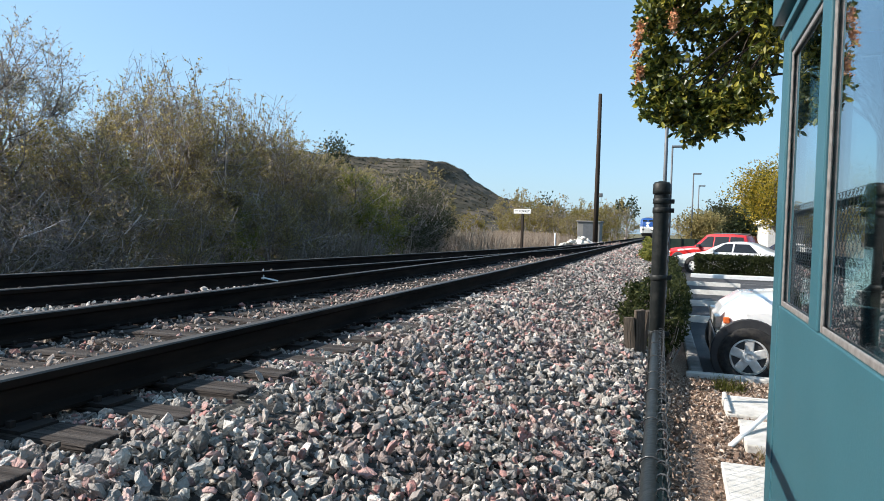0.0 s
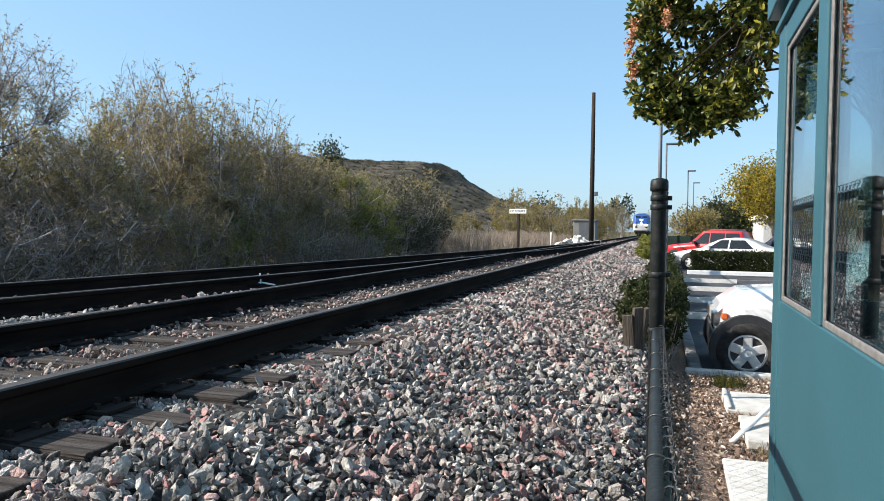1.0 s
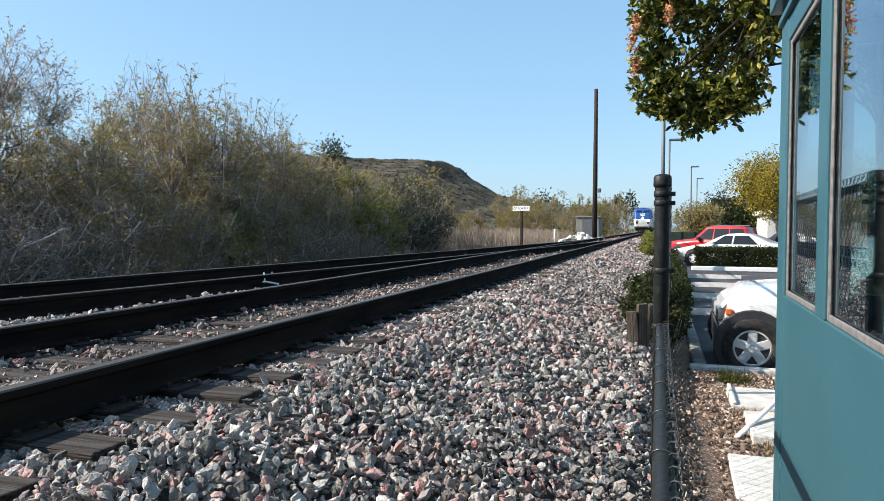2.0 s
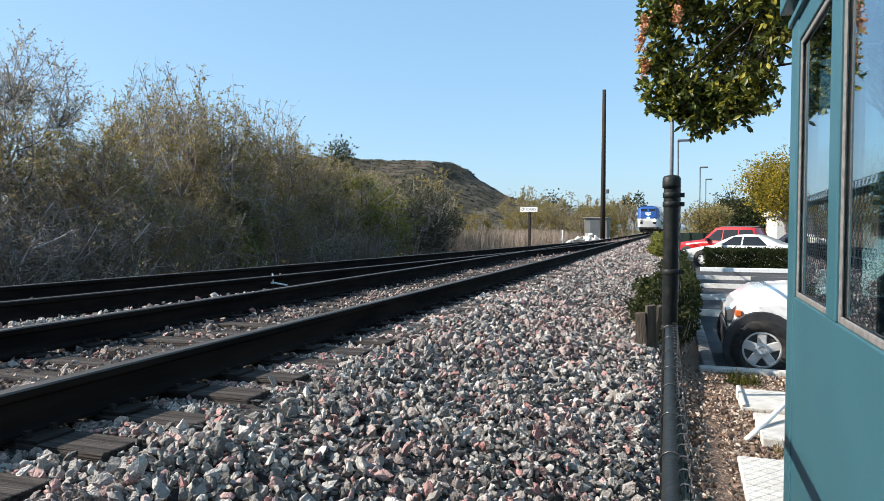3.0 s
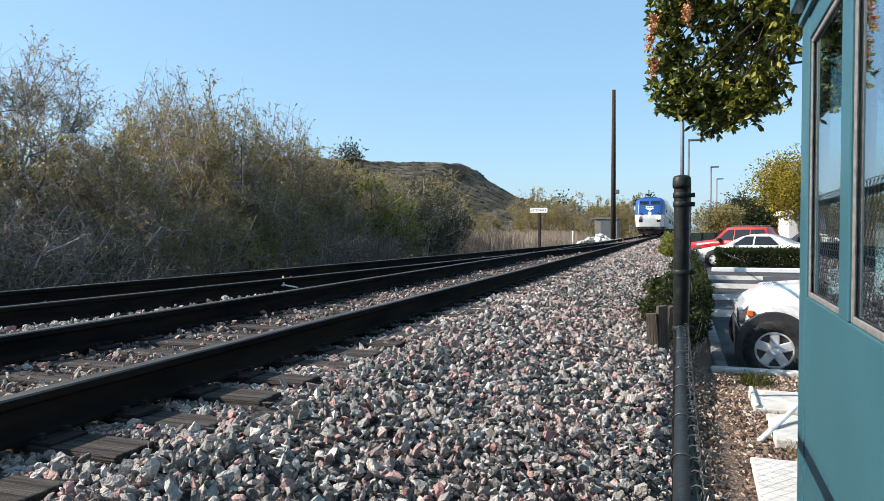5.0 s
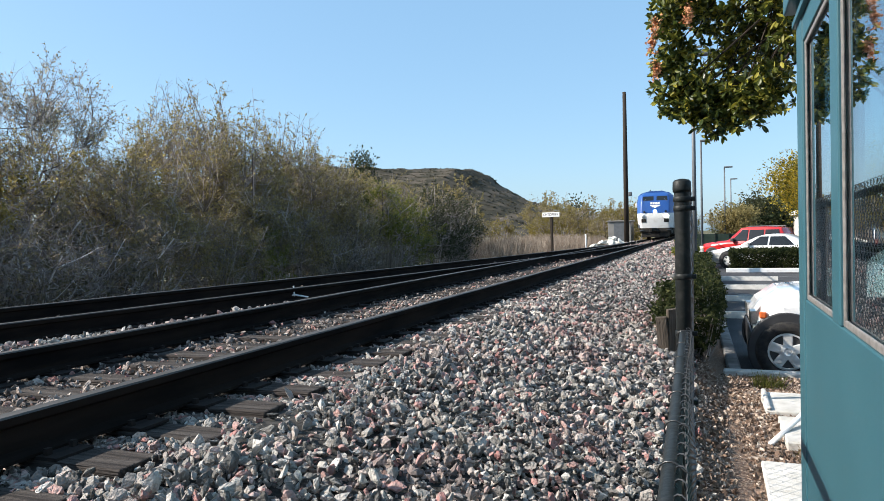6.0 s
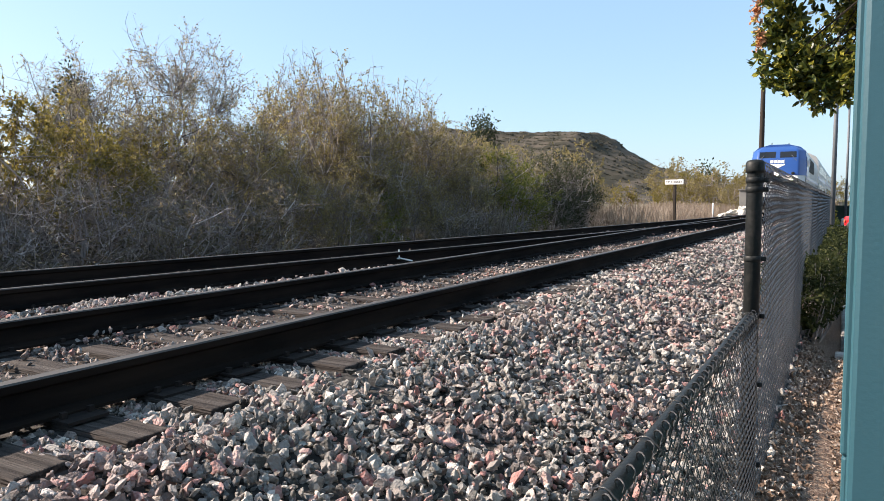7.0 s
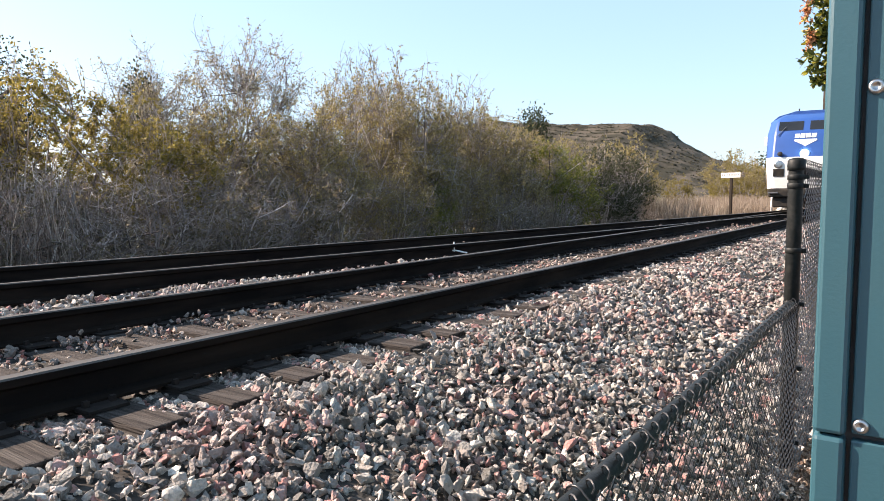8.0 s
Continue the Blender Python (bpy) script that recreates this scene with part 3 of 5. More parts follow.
def fence():
    f = empty("chain_link_fence", "dark chain-link fence, low beside the booth and taller further on", "fence")
    lowz, highz = 0.34, 1.06
    V, F = mesh_wires(-1.6, 3.68, lowz + 0.022, -0.72, 0.04, 0.0022)
    put("low_mesh", mesh_of("low_mesh", V, F), M_WIRE, f, "dark woven wire mesh")
    V, F = mesh_wires(3.72, 13.0, highz + 0.02, -0.76, 0.05, 0.0025)
    put("tall_mesh", mesh_of("tall_mesh", V, F), M_WIRE, f, "dark woven wire mesh")
    V, F = mesh_wires(13.0, 36.0, highz + 0.02, -0.8, 0.075, 0.004)
    put("tall_mesh", mesh_of("tall_mesh_far", V, F), M_WIRE, f, "dark woven wire mesh")

    def at(y, z, dx=0.0):
        return (xf(y) + dx, y, z)

    put("low_rail", Geo().tube([at(y, lowz) for y in np.linspace(-1.6, 3.7, 12)], 0.0215, 14).mesh("low_rail", True), M_POST, f, "dark painted top rail")
    put("top_rail", Geo().tube([at(y, highz - 0.02) for y in np.linspace(3.7, 36, 30)], 0.022, 10).mesh("top_rail", True), M_POST, f, "dark painted top rail")
    # the stout end post with cap and bands
    g = Geo().lathe([(0.037, -1.0), (0.037, 1.04), (0.036, 1.075)], 20, Matrix.Translation((xf(3.7), 3.7, 0)))
    p = put("end_post", g.mesh("end_post", True), M_POST, f, "stout dark painted post")
    cap = Geo().lathe([(0.043, 1.035), (0.044, 1.05), (0.043, 1.083), (0.036, 1.094), (0.012, 1.1)], 20, Matrix.Translation((xf(3.7), 3.7, 0)))
    put("cap", cap.mesh("cap", True), M_POST, p)
    for z in (0.955, 1.0, 0.62, 0.34, 0.0, -0.4):
        band = Geo().lathe([(0.0385, z - 0.014), (0.0415, z - 0.012), (0.0415, z + 0.012), (0.0385, z + 0.014)], 20, Matrix.Translation((xf(3.7), 3.7, 0)))
        band.box(xf(3.7) + 0.036, xf(3.7) + 0.062, 3.69, 3.71, z - 0.011, z + 0.011, 0.002)
        put("band", band.mesh("band", True), M_POST, p)
    y = 6.7
    while y < 36:
        put("line_post", Geo().tube([at(y, -1.0), at(y, highz + 0.02)], 0.03, 12).mesh("line_post", True), M_POST, f)
        y += 3.0
    for y in (-1.2, 0.9):
        put("line_post", Geo().tube([at(y, -1.0), at(y, lowz)], 0.026, 12).mesh("line_post", True), M_POST, f)
    # wire ties that bind the mesh to the rail
    rnd = random.Random(11)
    y = 0.2
    while y < 3.6:
        c = Vector(at(y, lowz))
        pts = [c + Vector((0.0275 * math.cos(a) + (0.012 if abs(a) < 0.4 else 0), 0.05 * (a / 6.28) - 0.01, 0.0275 * math.sin(a))) for a in np.linspace(-0.2, 6.4, 16)]
        put("wire_tie", Geo().tube(pts, 0.0022, 5).mesh("wire_tie", True), M_WIRE, f)
        y += rnd.uniform(0.26, 0.4)
    put("bottom_wire", Geo().tube([at(y, -0.7, 0.03) for y in np.linspace(-1.6, 13, 16)], 0.003, 5).mesh("bottom_wire"), M_WIRE, f)
    return f


fence()


# ---- booth ----
BX, BY0, BY1 = 0.246, 0.93, 3.05


def booth():
    b = empty("guard_booth", "teal painted metal booth with large windows and bolted corners", "booth", m=pose(0, 0, 0))
    x1, zb, sill, head, top = 1.9, -0.66, 0.586, 1.515, 1.658
    t = 0.05

    def wall(name, *dims, bevel=0.004, label=""):
        return put(name, Geo().box(*dims, bevel).mesh(name), M_TEAL, b, label)

    wall("lower_panel", BX, BX + t, BY0 + 0.06, BY1 - 0.16, zb, sill)
    wall("header_panel", BX, BX + t, BY0 + 0.06, BY1 - 0.16, head, top)
    wall("corner_post", BX - 0.004, BX + 0.07, BY1 - 0.16, BY1, zb, top, bevel=0.006)
    wall("mullion", BX - 0.002, BX + 0.06, 2.135, 2.26, sill, head)
    wall("mullion", BX - 0.002, BX + 0.06, BY0 + 0.06, BY0 + 0.16, sill, head)
    # far side and other end with their own window openings
    wall("lower_panel", x1 - t, x1, BY0 + 0.06, BY1 - 0.06, zb, sill)
    wall("header_panel", x1 - t, x1, BY0 + 0.06, BY1 - 0.06, head, top)
    for y0, y1 in ((BY0, BY0 + 0.09), (2.0, 2.08), (BY1 - 0.09, BY1)):
        wall("mullion", x1 - t - 0.003, x1 + 0.003, y0, y1, sill if 1.5 < y0 < 2.5 else zb, head if 1.5 < y0 < 2.5 else top)
    wall("lower_panel", BX + 0.072, x1 - t - 0.004, BY1 - t, BY1 - 0.004, zb, sill)
    wall("header_panel", BX + 0.072, x1 - t - 0.004, BY1 - t, BY1 - 0.004, head, top)
    wall("mullion", 1.02, 1.1, BY1 - t, BY1 - 0.003, sill, head)
    # the end towards the platform, closed by bolted sheets
    wall("corner_post", BX + 0.006, BX + 0.053, BY0, BY0 + 0.058, 0.53, top, bevel=0.007)
    wall("corner_post", BX + 0.006, BX + 0.053, BY0 + 0.001, BY0 + 0.058, zb, 0.526, bevel=0.008)
    wall("end_sheet", BX + 0.06, x1 - 0.1, BY0 + 0.012, BY0 + 0.05, 0.533, top, bevel=0.003)
    wall("end_sheet", BX + 0.06, x1 - 0.1, BY0 + 0.012, BY0 + 0.05, zb, 0.523, bevel=0.003)
    put("seam_back", Geo().box(BX + 0.05, x1 - 0.11, BY0 + 0.03, BY0 + 0.04, zb, top).mesh("seam_back"), M_TRIM, b, "dark seam behind the sheets")
    for z in (1.075, 0.548, -0.1, 1.55):
        g = Geo().lathe([(0.012, 0.0), (0.012, 0.003), (0.0105, 0.006), (0.006, 0.008), (0.005, 0.005)], 16, pose(BX + 0.073, BY0 + 0.012, z, 90, 0, 0))
        put("bolt", g.mesh("bolt", True), M_CHROME, b, "bright steel bolt head")
    # roof with a shadow gap under its edge
    wall("fascia", BX - 0.045, x1 + 0.045, BY0 - 0.045, BY1 + 0.03, 1.66, 1.95, bevel=0.006, label="teal roof edge")
    wall("drip_trim", BX - 0.018, BX + 0.03, BY0 + 0.07, BY1 + 0.004, 1.6, 1.625, bevel=0.003)
    put("ceiling_board", Geo().box(BX + 0.06, x1 - 0.06, BY0 + 0.07, BY1 - 0.06, 1.6, 1.64).mesh("ceiling_board"), M_WHITE, b)
    put("floor_board", Geo().box(BX + 0.06, x1 - 0.06, BY0 + 0.07, BY1 - 0.06, zb, zb + 0.05).mesh("floor_board"), M_CONC, b)
    # glazed openings: gasket strips and panes
    for y0, y1 in ((2.26, BY1 - 0.16), (BY0 + 0.16, 2.135)):
        w = put("window", Geo().box(BX + 0.016, BX + 0.022, y0, y1, sill, head).mesh("pane"), G_BOOTH, b, "reflective clear window pane")
        w.visible_shadow = False
        for d in ((BX + 0.006, BX + 0.014, y0, y0 + 0.022, sill, head), (BX + 0.006, BX + 0.014, y1 - 0.022, y1, sill, head),
                  (BX + 0.006, BX + 0.014, y0 + 0.022, y1 - 0.022, sill, sill + 0.02), (BX + 0.006, BX + 0.014, y0 + 0.022, y1 - 0.022, head - 0.02, head)):
            put("gasket", Geo().box(*d, 0.004).mesh("gasket"), M_SEAL, w, "brownish rubber strip")
    for dims in ((x1 - 0.03, x1 - 0.024, BY0 + 0.09, 2.0, sill, head), (x1 - 0.03, x1 - 0.024, 2.08, BY1 - 0.09, sill, head),
                 (BX + 0.07, 1.02, BY1 - 0.03, BY1 - 0.024, sill, head), (1.1, x1 - t, BY1 - 0.03, BY1 - 0.024, sill, head)):
        w = put("window", Geo().box(*dims).mesh("pane"), G_BOOTH, b, "clear window pane")
        w.visible_shadow = False
    return b


booth()


# ---- plants ----
def unit(v):
    return v / (np.linalg.norm(v, axis=-1, keepdims=True) + 1e-9)


def limbs(starts, dirs, lengths, radii, k, rng, wander=0.12, rise=0.0):
    """Bending shoots: returns points (n, k, 3) and radii (n, k)."""
    n = len(starts)
    P = np.zeros((n, k, 3))
    P[:, 0] = starts
    d = unit(dirs)
    for i in range(1, k):
        d = unit(d + rng.normal(0, wander, (n, 3)) + np.array([0, 0, rise]))
        P[:, i] = P[:, i - 1] + d * (lengths / (k - 1))[:, None]
    R = radii[:, None] * np.linspace(1.0, 0.35, k)[None]
    return P, R


def spawn(P, count, rng, lo=0.25, hi=1.0):
    """Points along shoots, with the shoots' directions there."""
    n, k, _ = P.shape
    i = rng.integers(0, n, count)
    s = rng.uniform(lo, hi, count) * (k - 1.001)
    a = s.astype(int)
    f = (s - a)[:, None]
    return P[i, a] * (1 - f) + P[i, a + 1] * f, unit(P[i, a + 1] - P[i, a]), i


def leaf_faces(C, D, size, rng, width=0.4, fold=0.25, droop=0.0, whole=True):
    """Pointed leaves of four corners, folded along their middle."""
    n = len(C)
    D = unit(D + np.array([0, 0, -droop]))
    side = unit(np.cross(D, rng.normal(size=(n, 3))))
    up = np.cross(side, D)
    s = size[:, None]
    if not whole:
        V = np.stack([C + side * s * width * 0.5, C + D * s, C - side * s * width * 0.5], 1).reshape(-1, 3)
        return V, np.arange(n * 3).reshape(-1, 3)
    V = np.stack([C, C + D * s * 0.5 + side * s * width * 0.5 + up * s * fold * 0.2, C + D * s, C + D * s * 0.5 - side * s * width * 0.5 + up * s * fold * 0.2], 1).reshape(-1, 3)
    o = (np.arange(n) * 4)[:, None]
    F = np.concatenate([o + np.array([0, 1, 2]), o + np.array([0, 2, 3])], 0)
    return V, F


def bush_meshes(seed, height, spread, stems, boughs, twigs, leaves, leaf_size, bare=0.0, open_top=0.0):
    """A thicket tree: leaning stems, boughs that fork towards a lumpy dome, fine twigs, and leaves that cluster on some of the twigs.
    bare: share of leafless twigs; open_top: how far the leaves thin out upwards."""
    rng = np.random.default_rng(seed)
    a = rng.uniform(0, 2 * np.pi, stems)
    lean = rng.uniform(0.05, 1.0, stems) * spread / height * 0.6
    out = np.column_stack([np.cos(a), np.sin(a), np.zeros(stems)])
    P0, R0 = limbs(out * spread * 0.1 * rng.random(stems)[:, None], out * lean[:, None] + np.array([0, 0, 1.0]), height * rng.uniform(0.5, 0.88, stems), rng.uniform(0.02, 0.045, stems), 8, rng, 0.13, 0.02)
    # ends of the boughs: a dome with lumps, filled towards the ground
    d = unit(rng.normal(size=(boughs, 3)) * np.array([1, 1, 0.9]) + np.array([0, 0, 0.25]))
    lump = np.array([1 + 0.2 * noise.noise(Vector(q) * 2.6 + Vector((seed, 3.0, 0))) for q in d])
    r = rng.uniform(0.25, 1.0, boughs) ** 0.5 * lump
    cc = d * r[:, None] * np.array([spread / 2, spread / 2, height * 0.5]) + np.array([0, 0, height * 0.47])
    cc[:, 2] = np.maximum(cc[:, 2], 0.1 * height * rng.random(boughs))
    pts = P0[:, 1:7].reshape(-1, 3)
    cost = np.linalg.norm(pts[None] - cc[:, None], axis=2) + 1.2 * np.maximum(pts[None, :, 2] - cc[:, None, 2] + 0.3, 0)
    st = pts[np.argmin(cost + rng.uniform(0, 1.3, cost.shape), 1)]
    bend = rng.normal(0, 0.16, (boughs, 3)) - np.array([0, 0, 0.12])
    P1 = np.stack([st + (cc - st) * f + bend * math.sin(math.pi * f) for f in (0, 0.2, 0.4, 0.6, 0.8, 1.0)], 1)
    R1 = rng.uniform(0.008, 0.018, boughs)[:, None] * np.linspace(1, 0.35, 6)[None]
    c, d, i = spawn(P1, twigs, rng, 0.35, 1.0)
    P2, R2 = limbs(c, d * 0.35 + rng.normal(0, 0.6, (twigs, 3)) + np.array([0, 0, 0.1]), rng.uniform(0.2, 0.55, twigs) * (0.6 + 0.09 * height), rng.uniform(0.0038, 0.0066, twigs), 3, rng, 0.25)
    grow = height / np.percentile(P2[:, -1, 2], 99)
    V, F, o = [], [], 0
    for P, R, n in ((P0, R0, 5), (P1, R1, 3), (P2, R2, 3)):
        P[..., 2] = np.maximum(P[..., 2] * grow, 0.0)
        v, q = tubes(P, R, n)
        V.append(v)
        F.append(q + o)
        o += len(v)
    wood = mesh_of("branchwork", np.concatenate(V), np.concatenate(F))
    # leafy boughs stand among thin ones, so that the crown breaks into clumps
    tuft = np.array([noise.noise(Vector(q) * 1.25 + Vector((seed, 0, 0))) for q in P2[:, 1]])
    share = np.clip(0.62 + 1.5 * tuft, 0.04, 1.0) * (1 - open_top * np.clip((P2[:, 1, 2] / height - 0.45) * 2.2, 0, 1)) * (rng.random(twigs) > bare)
    i = rng.choice(twigs, leaves, p=share / share.sum())
    f = rng.uniform(0.1, 1.0, leaves)[:, None] * 2
    c = np.where(f < 1, P2[i, 0] * (1 - f) + P2[i, 1] * f, P2[i, 1] * (2 - f) + P2[i, 2] * (f - 1)) + rng.normal(0, 0.022, (leaves, 3))
    c[:, 2] = np.maximum(c[:, 2], 0.08)
    V, F = leaf_faces(c, P2[i, 2] - P2[i, 1] + rng.normal(0, 0.25, (leaves, 3)), leaf_size * rng.uniform(0.55, 1.3, leaves), rng, 0.6, droop=0.1, whole=False)
    return wood, mesh_of("foliage", V, F)


KINDS = {
    "gold": (bush_meshes(41, 4.5, 4.4, 11, 200, 1500, 17000, 0.078, 0.1), "amber", "thicket tree with golden-yellow leaves"),
    "tall": (bush_meshes(42, 5.9, 4.4, 12, 230, 3000, 12000, 0.06, 0.2, 0.1), "grey", "tall thin-leaved grey willow with bare upper twigs"),
    "dome": (bush_meshes(43, 5.6, 5.4, 12, 270, 2800, 16500, 0.068, 0.2, 0.1), "willow", "dense olive-brown willow thicket"),
    "round": (bush_meshes(44, 4.5, 4.6, 12, 210, 2100, 13500, 0.07, 0.2), "willow", "dense olive-brown willow thicket"),
    "green": (bush_meshes(45, 3.5, 3.7, 11, 150, 1200, 9500, 0.085), "green", "leafy green bush beside the track"),
    "shade": (bush_meshes(49, 3.9, 4.5, 13, 180, 1600, 15000, 0.08), "shade", "dense dark green bush beside the track"),
    "low": (bush_meshes(46, 2.0, 2.8, 12, 120, 1300, 3800, 0.06, 0.35), "scrub", "low brown scrub with bare twigs"),
    "far": (bush_meshes(47, 4.5, 4.8, 9, 120, 900, 8000, 0.11, 0.15), "willow", "olive-brown willow scrub further down the line"),
    "far_gold": (bush_meshes(48, 4.0, 4.6, 9, 120, 900, 8000, 0.11, 0.15), "amber", "yellowing willow scrub further down the line"),
}


def bush(kind, x, y, s=1.0, turn=0.0, z=None, bark=None):
    (wood, leaf), color, label = KINDS[kind]
    if kind not in BUILT:
        t = empty("tree" if kind != "low" else "shrub", label, "tree" if kind != "low" else "shrub", "thicket along the railway")
        put("branchwork", wood, bark or M_BARK, t)
        put("foliage", leaf, M_LEAF[color], t)
        BUILT[kind] = t
    else:
        t = copy_thing(BUILT[kind], Matrix())
    gz = float(ground_z(x, y)) - 0.05 if z is None else z
    t.matrix_basis = pose(x, y, gz, 0, 0, turn) @ Matrix.Scale(s, 4)
    return t


BUILT = {}
# tall back row, then the lower row in front of it
ROW = [("gold", -13.0, 3.4, 0.84), ("gold", -13.3, 5.8, 0.86), ("round", -15.8, 3.0, 0.85), ("gold", -12.6, 7.8, 0.76), ("tall", -13.5, 11.0, 0.9), ("tall", -14.8, 9.3, 0.78), ("round", -12.6, 12.2, 0.8), ("round", -14.2, 13.2, 0.76), ("round", -12.8, 9.9, 0.8),
       ("dome", -12.8, 14.6, 0.84), ("dome", -13.4, 16.6, 0.98), ("dome", -12.9, 18.6, 0.9), ("round", -12.9, 20.0, 1.0), ("round", -12.7, 22.0, 0.9), ("round", -13.2, 21.6, 0.86), ("green", -11.8, 23.0, 1.02),
       ("round", -13.6, 25.0, 0.86), ("round", -13.2, 28.0, 0.88), ("green", -12.0, 26.2, 0.96), ("shade", -12.6, 31.5, 1.0), ("shade", -11.6, 29.6, 0.8), ("shade", -13.4, 35.0, 1.0),
       ("far", -16.6, 18.4, 0.75), ("far", -18.0, 27.0, 0.6), ("dome", -14.3, 16.2, 0.96), ("far", -15.4, 12.2, 0.62), ("far", -15.6, 14.6, 0.7), ("far", -15.8, 21.6, 0.7), ("far", -15.4, 9.6, 0.6), ("far", -15.2, 7.0, 0.66), ("far_gold", -15.0, 4.2, 0.85), ("far_gold", -15.4, 2.0, 0.9), ("far", -15.6, 24.4, 0.62), ("round", -12.4, 15.8, 0.85), ("gold", -15.6, 5.4, 0.8),
       ("far", -9.8, 68.0, 0.8), ("far_gold", -10.6, 82.0, 1.15), ("far", -12.6, 72.0, 1.1), ("far_gold", -15.6, 74.0, 1.2), ("far", -17.5, 82.0, 1.3), ("far", -20.5, 88.0, 1.4), ("far_gold", -11.2, 96.0, 1.3), ("far", -10.0, 112.0, 1.5),
       ("far", -15.0, 39.5, 1.05), ("far", -16.5, 44.0, 1.0), ("far_gold", -17.5, 49.0, 0.72), ("far", -19.0, 55.0, 0.75), ("far_gold", -18.0, 61.0, 0.75), ("far_gold", -16.0, 68.0, 0.8), ("far_gold", -14.0, 78.0, 0.85),
       ("far", -13.0, 90.0, 0.95), ("far_gold", -14.5, 102.0, 1.0), ("far_gold", -13.5, 118.0, 1.05), ("far", -15.0, 136.0, 1.1), ("far_gold", -20.0, 84.0, 0.9), ("far_gold", -22.0, 100.0, 1.0),
       ("far_gold", -11.6, 76.0, 1.1), ("far", -10.9, 88.0, 1.2), ("far_gold", -11.4, 104.0, 1.35), ("far_gold", -12.4, 124.0, 1.5), ("far", -15.5, 150.0, 1.7), ("far", -12.6, 170.0, 1.6), ("far_gold", -5.0, 178.0, 1.5), ("far", 1.0, 150.0, 1.3)]
FRONT = [("low", -11.0, 3.2, 1.0), ("low", -10.9, 5.0, 0.95), ("low", -11.2, 6.6, 1.05), ("low", -10.6, 8.4, 0.9), ("low", -11.0, 10.2, 1.05), ("round", -11.4, 11.9, 0.55), ("round", -11.0, 13.6, 0.5),
         ("green", -11.2, 15.4, 0.55), ("round", -11.2, 17.2, 0.55), ("low", -10.4, 18.8, 0.8), ("round", -11.2, 20.2, 0.6), ("low", -10.5, 22.2, 0.75), ("green", -11.0, 24.2, 0.75), ("shade", -11.2, 27.4, 0.6),
         ("low", -11.2, 30.2, 0.9), ("shade", -11.6, 29.0, 0.7), ("low", -12.0, 2.0, 1.3), ("low", -12.4, 4.4, 1.2), ("low", -12.4, 8.8, 1.25), ("round", -12.0, 16.2, 0.7), ("round", -12.0, 19.8, 0.65)]
rnd = random.Random(9)
for k, x, y, s in ROW + FRONT:
    bush(k, x, y, s, rnd.uniform(0, 360))


def blades(name, x0, x1, y0, y1, count, h, seed, mat, label, category, lean=0.18, width=0.012):
    """A stand of upright dry stalks and grass."""
    rng = np.random.default_rng(seed)
    x, y = rng.uniform(x0, x1, count), rng.uniform(y0, y1, count)
    c = np.column_stack([x, y, ground_z(x, y)])
    P, R = limbs(c, np.column_stack([rng.normal(0, lean, count), rng.normal(0, lean, count), np.ones(count)]), h * rng.uniform(0.5, 1.15, count), np.full(count, width), 4, rng, 0.1)
    V, F = tubes(P, R, 3)
    put(name, mesh_of(name, V, F), mat, None, label, category, kind="stuff")


blades("dry_reeds", -13.5, -8.6, 33.0, 62.0, 6000, 1.35, 61, M_LEAF["reed"], "band of dry tan reeds beyond the siding", "reeds", width=0.014)
blades("dry_reeds", -11.9, -10.5, 1.8, 5.4, 1500, 1.75, 64, M_DEAD, "stand of brown dry stalks below the golden trees", "reeds", width=0.009)
blades("dry_reeds", -11.0, -10.0, 20.4, 21.6, 260, 1.5, 62, M_LEAF["reed"], "clump of pale dry cane stalks", "reeds", width=0.011)
blades("dry_grass", -11.8, -9.2, 0.5, 34.0, 5000, 0.5, 63, M_DEAD, "dry grass along the foot of the thicket", "grass", 0.45, 0.005)


def tangle(x0, x1, y0, y1, top, count, seed):
    """Dead grey twigs arching through one another."""
    rng = np.random.default_rng(seed)
    x, y = rng.uniform(x0, x1, count), rng.uniform(y0, y1, count)
    c = np.column_stack([x, y, ground_z(x, y) + rng.uniform(0, top, count)])
    P, R = limbs(c, rng.normal(0, 1, (count, 3)) * np.array([1, 1, 0.7]), rng.uniform(0.25, 0.75, count), rng.uniform(0.0025, 0.006, count), 4, rng, 0.35)
    V, F = tubes(P, R, 3)
    put("dead_brush", mesh_of("dead_brush", V, F), M_DEAD, None, "tangle of dead grey brush below the trees", "brush", kind="stuff")


tangle(-11.6, -9.9, 1.0, 34.0, 0.75, 2000, 71)
tangle(-12.0, -10.3, 4.6, 9.6, 1.8, 2000, 72)
tangle(-12.3, -10.3, 9.6, 22.0, 1.2, 500, 73)


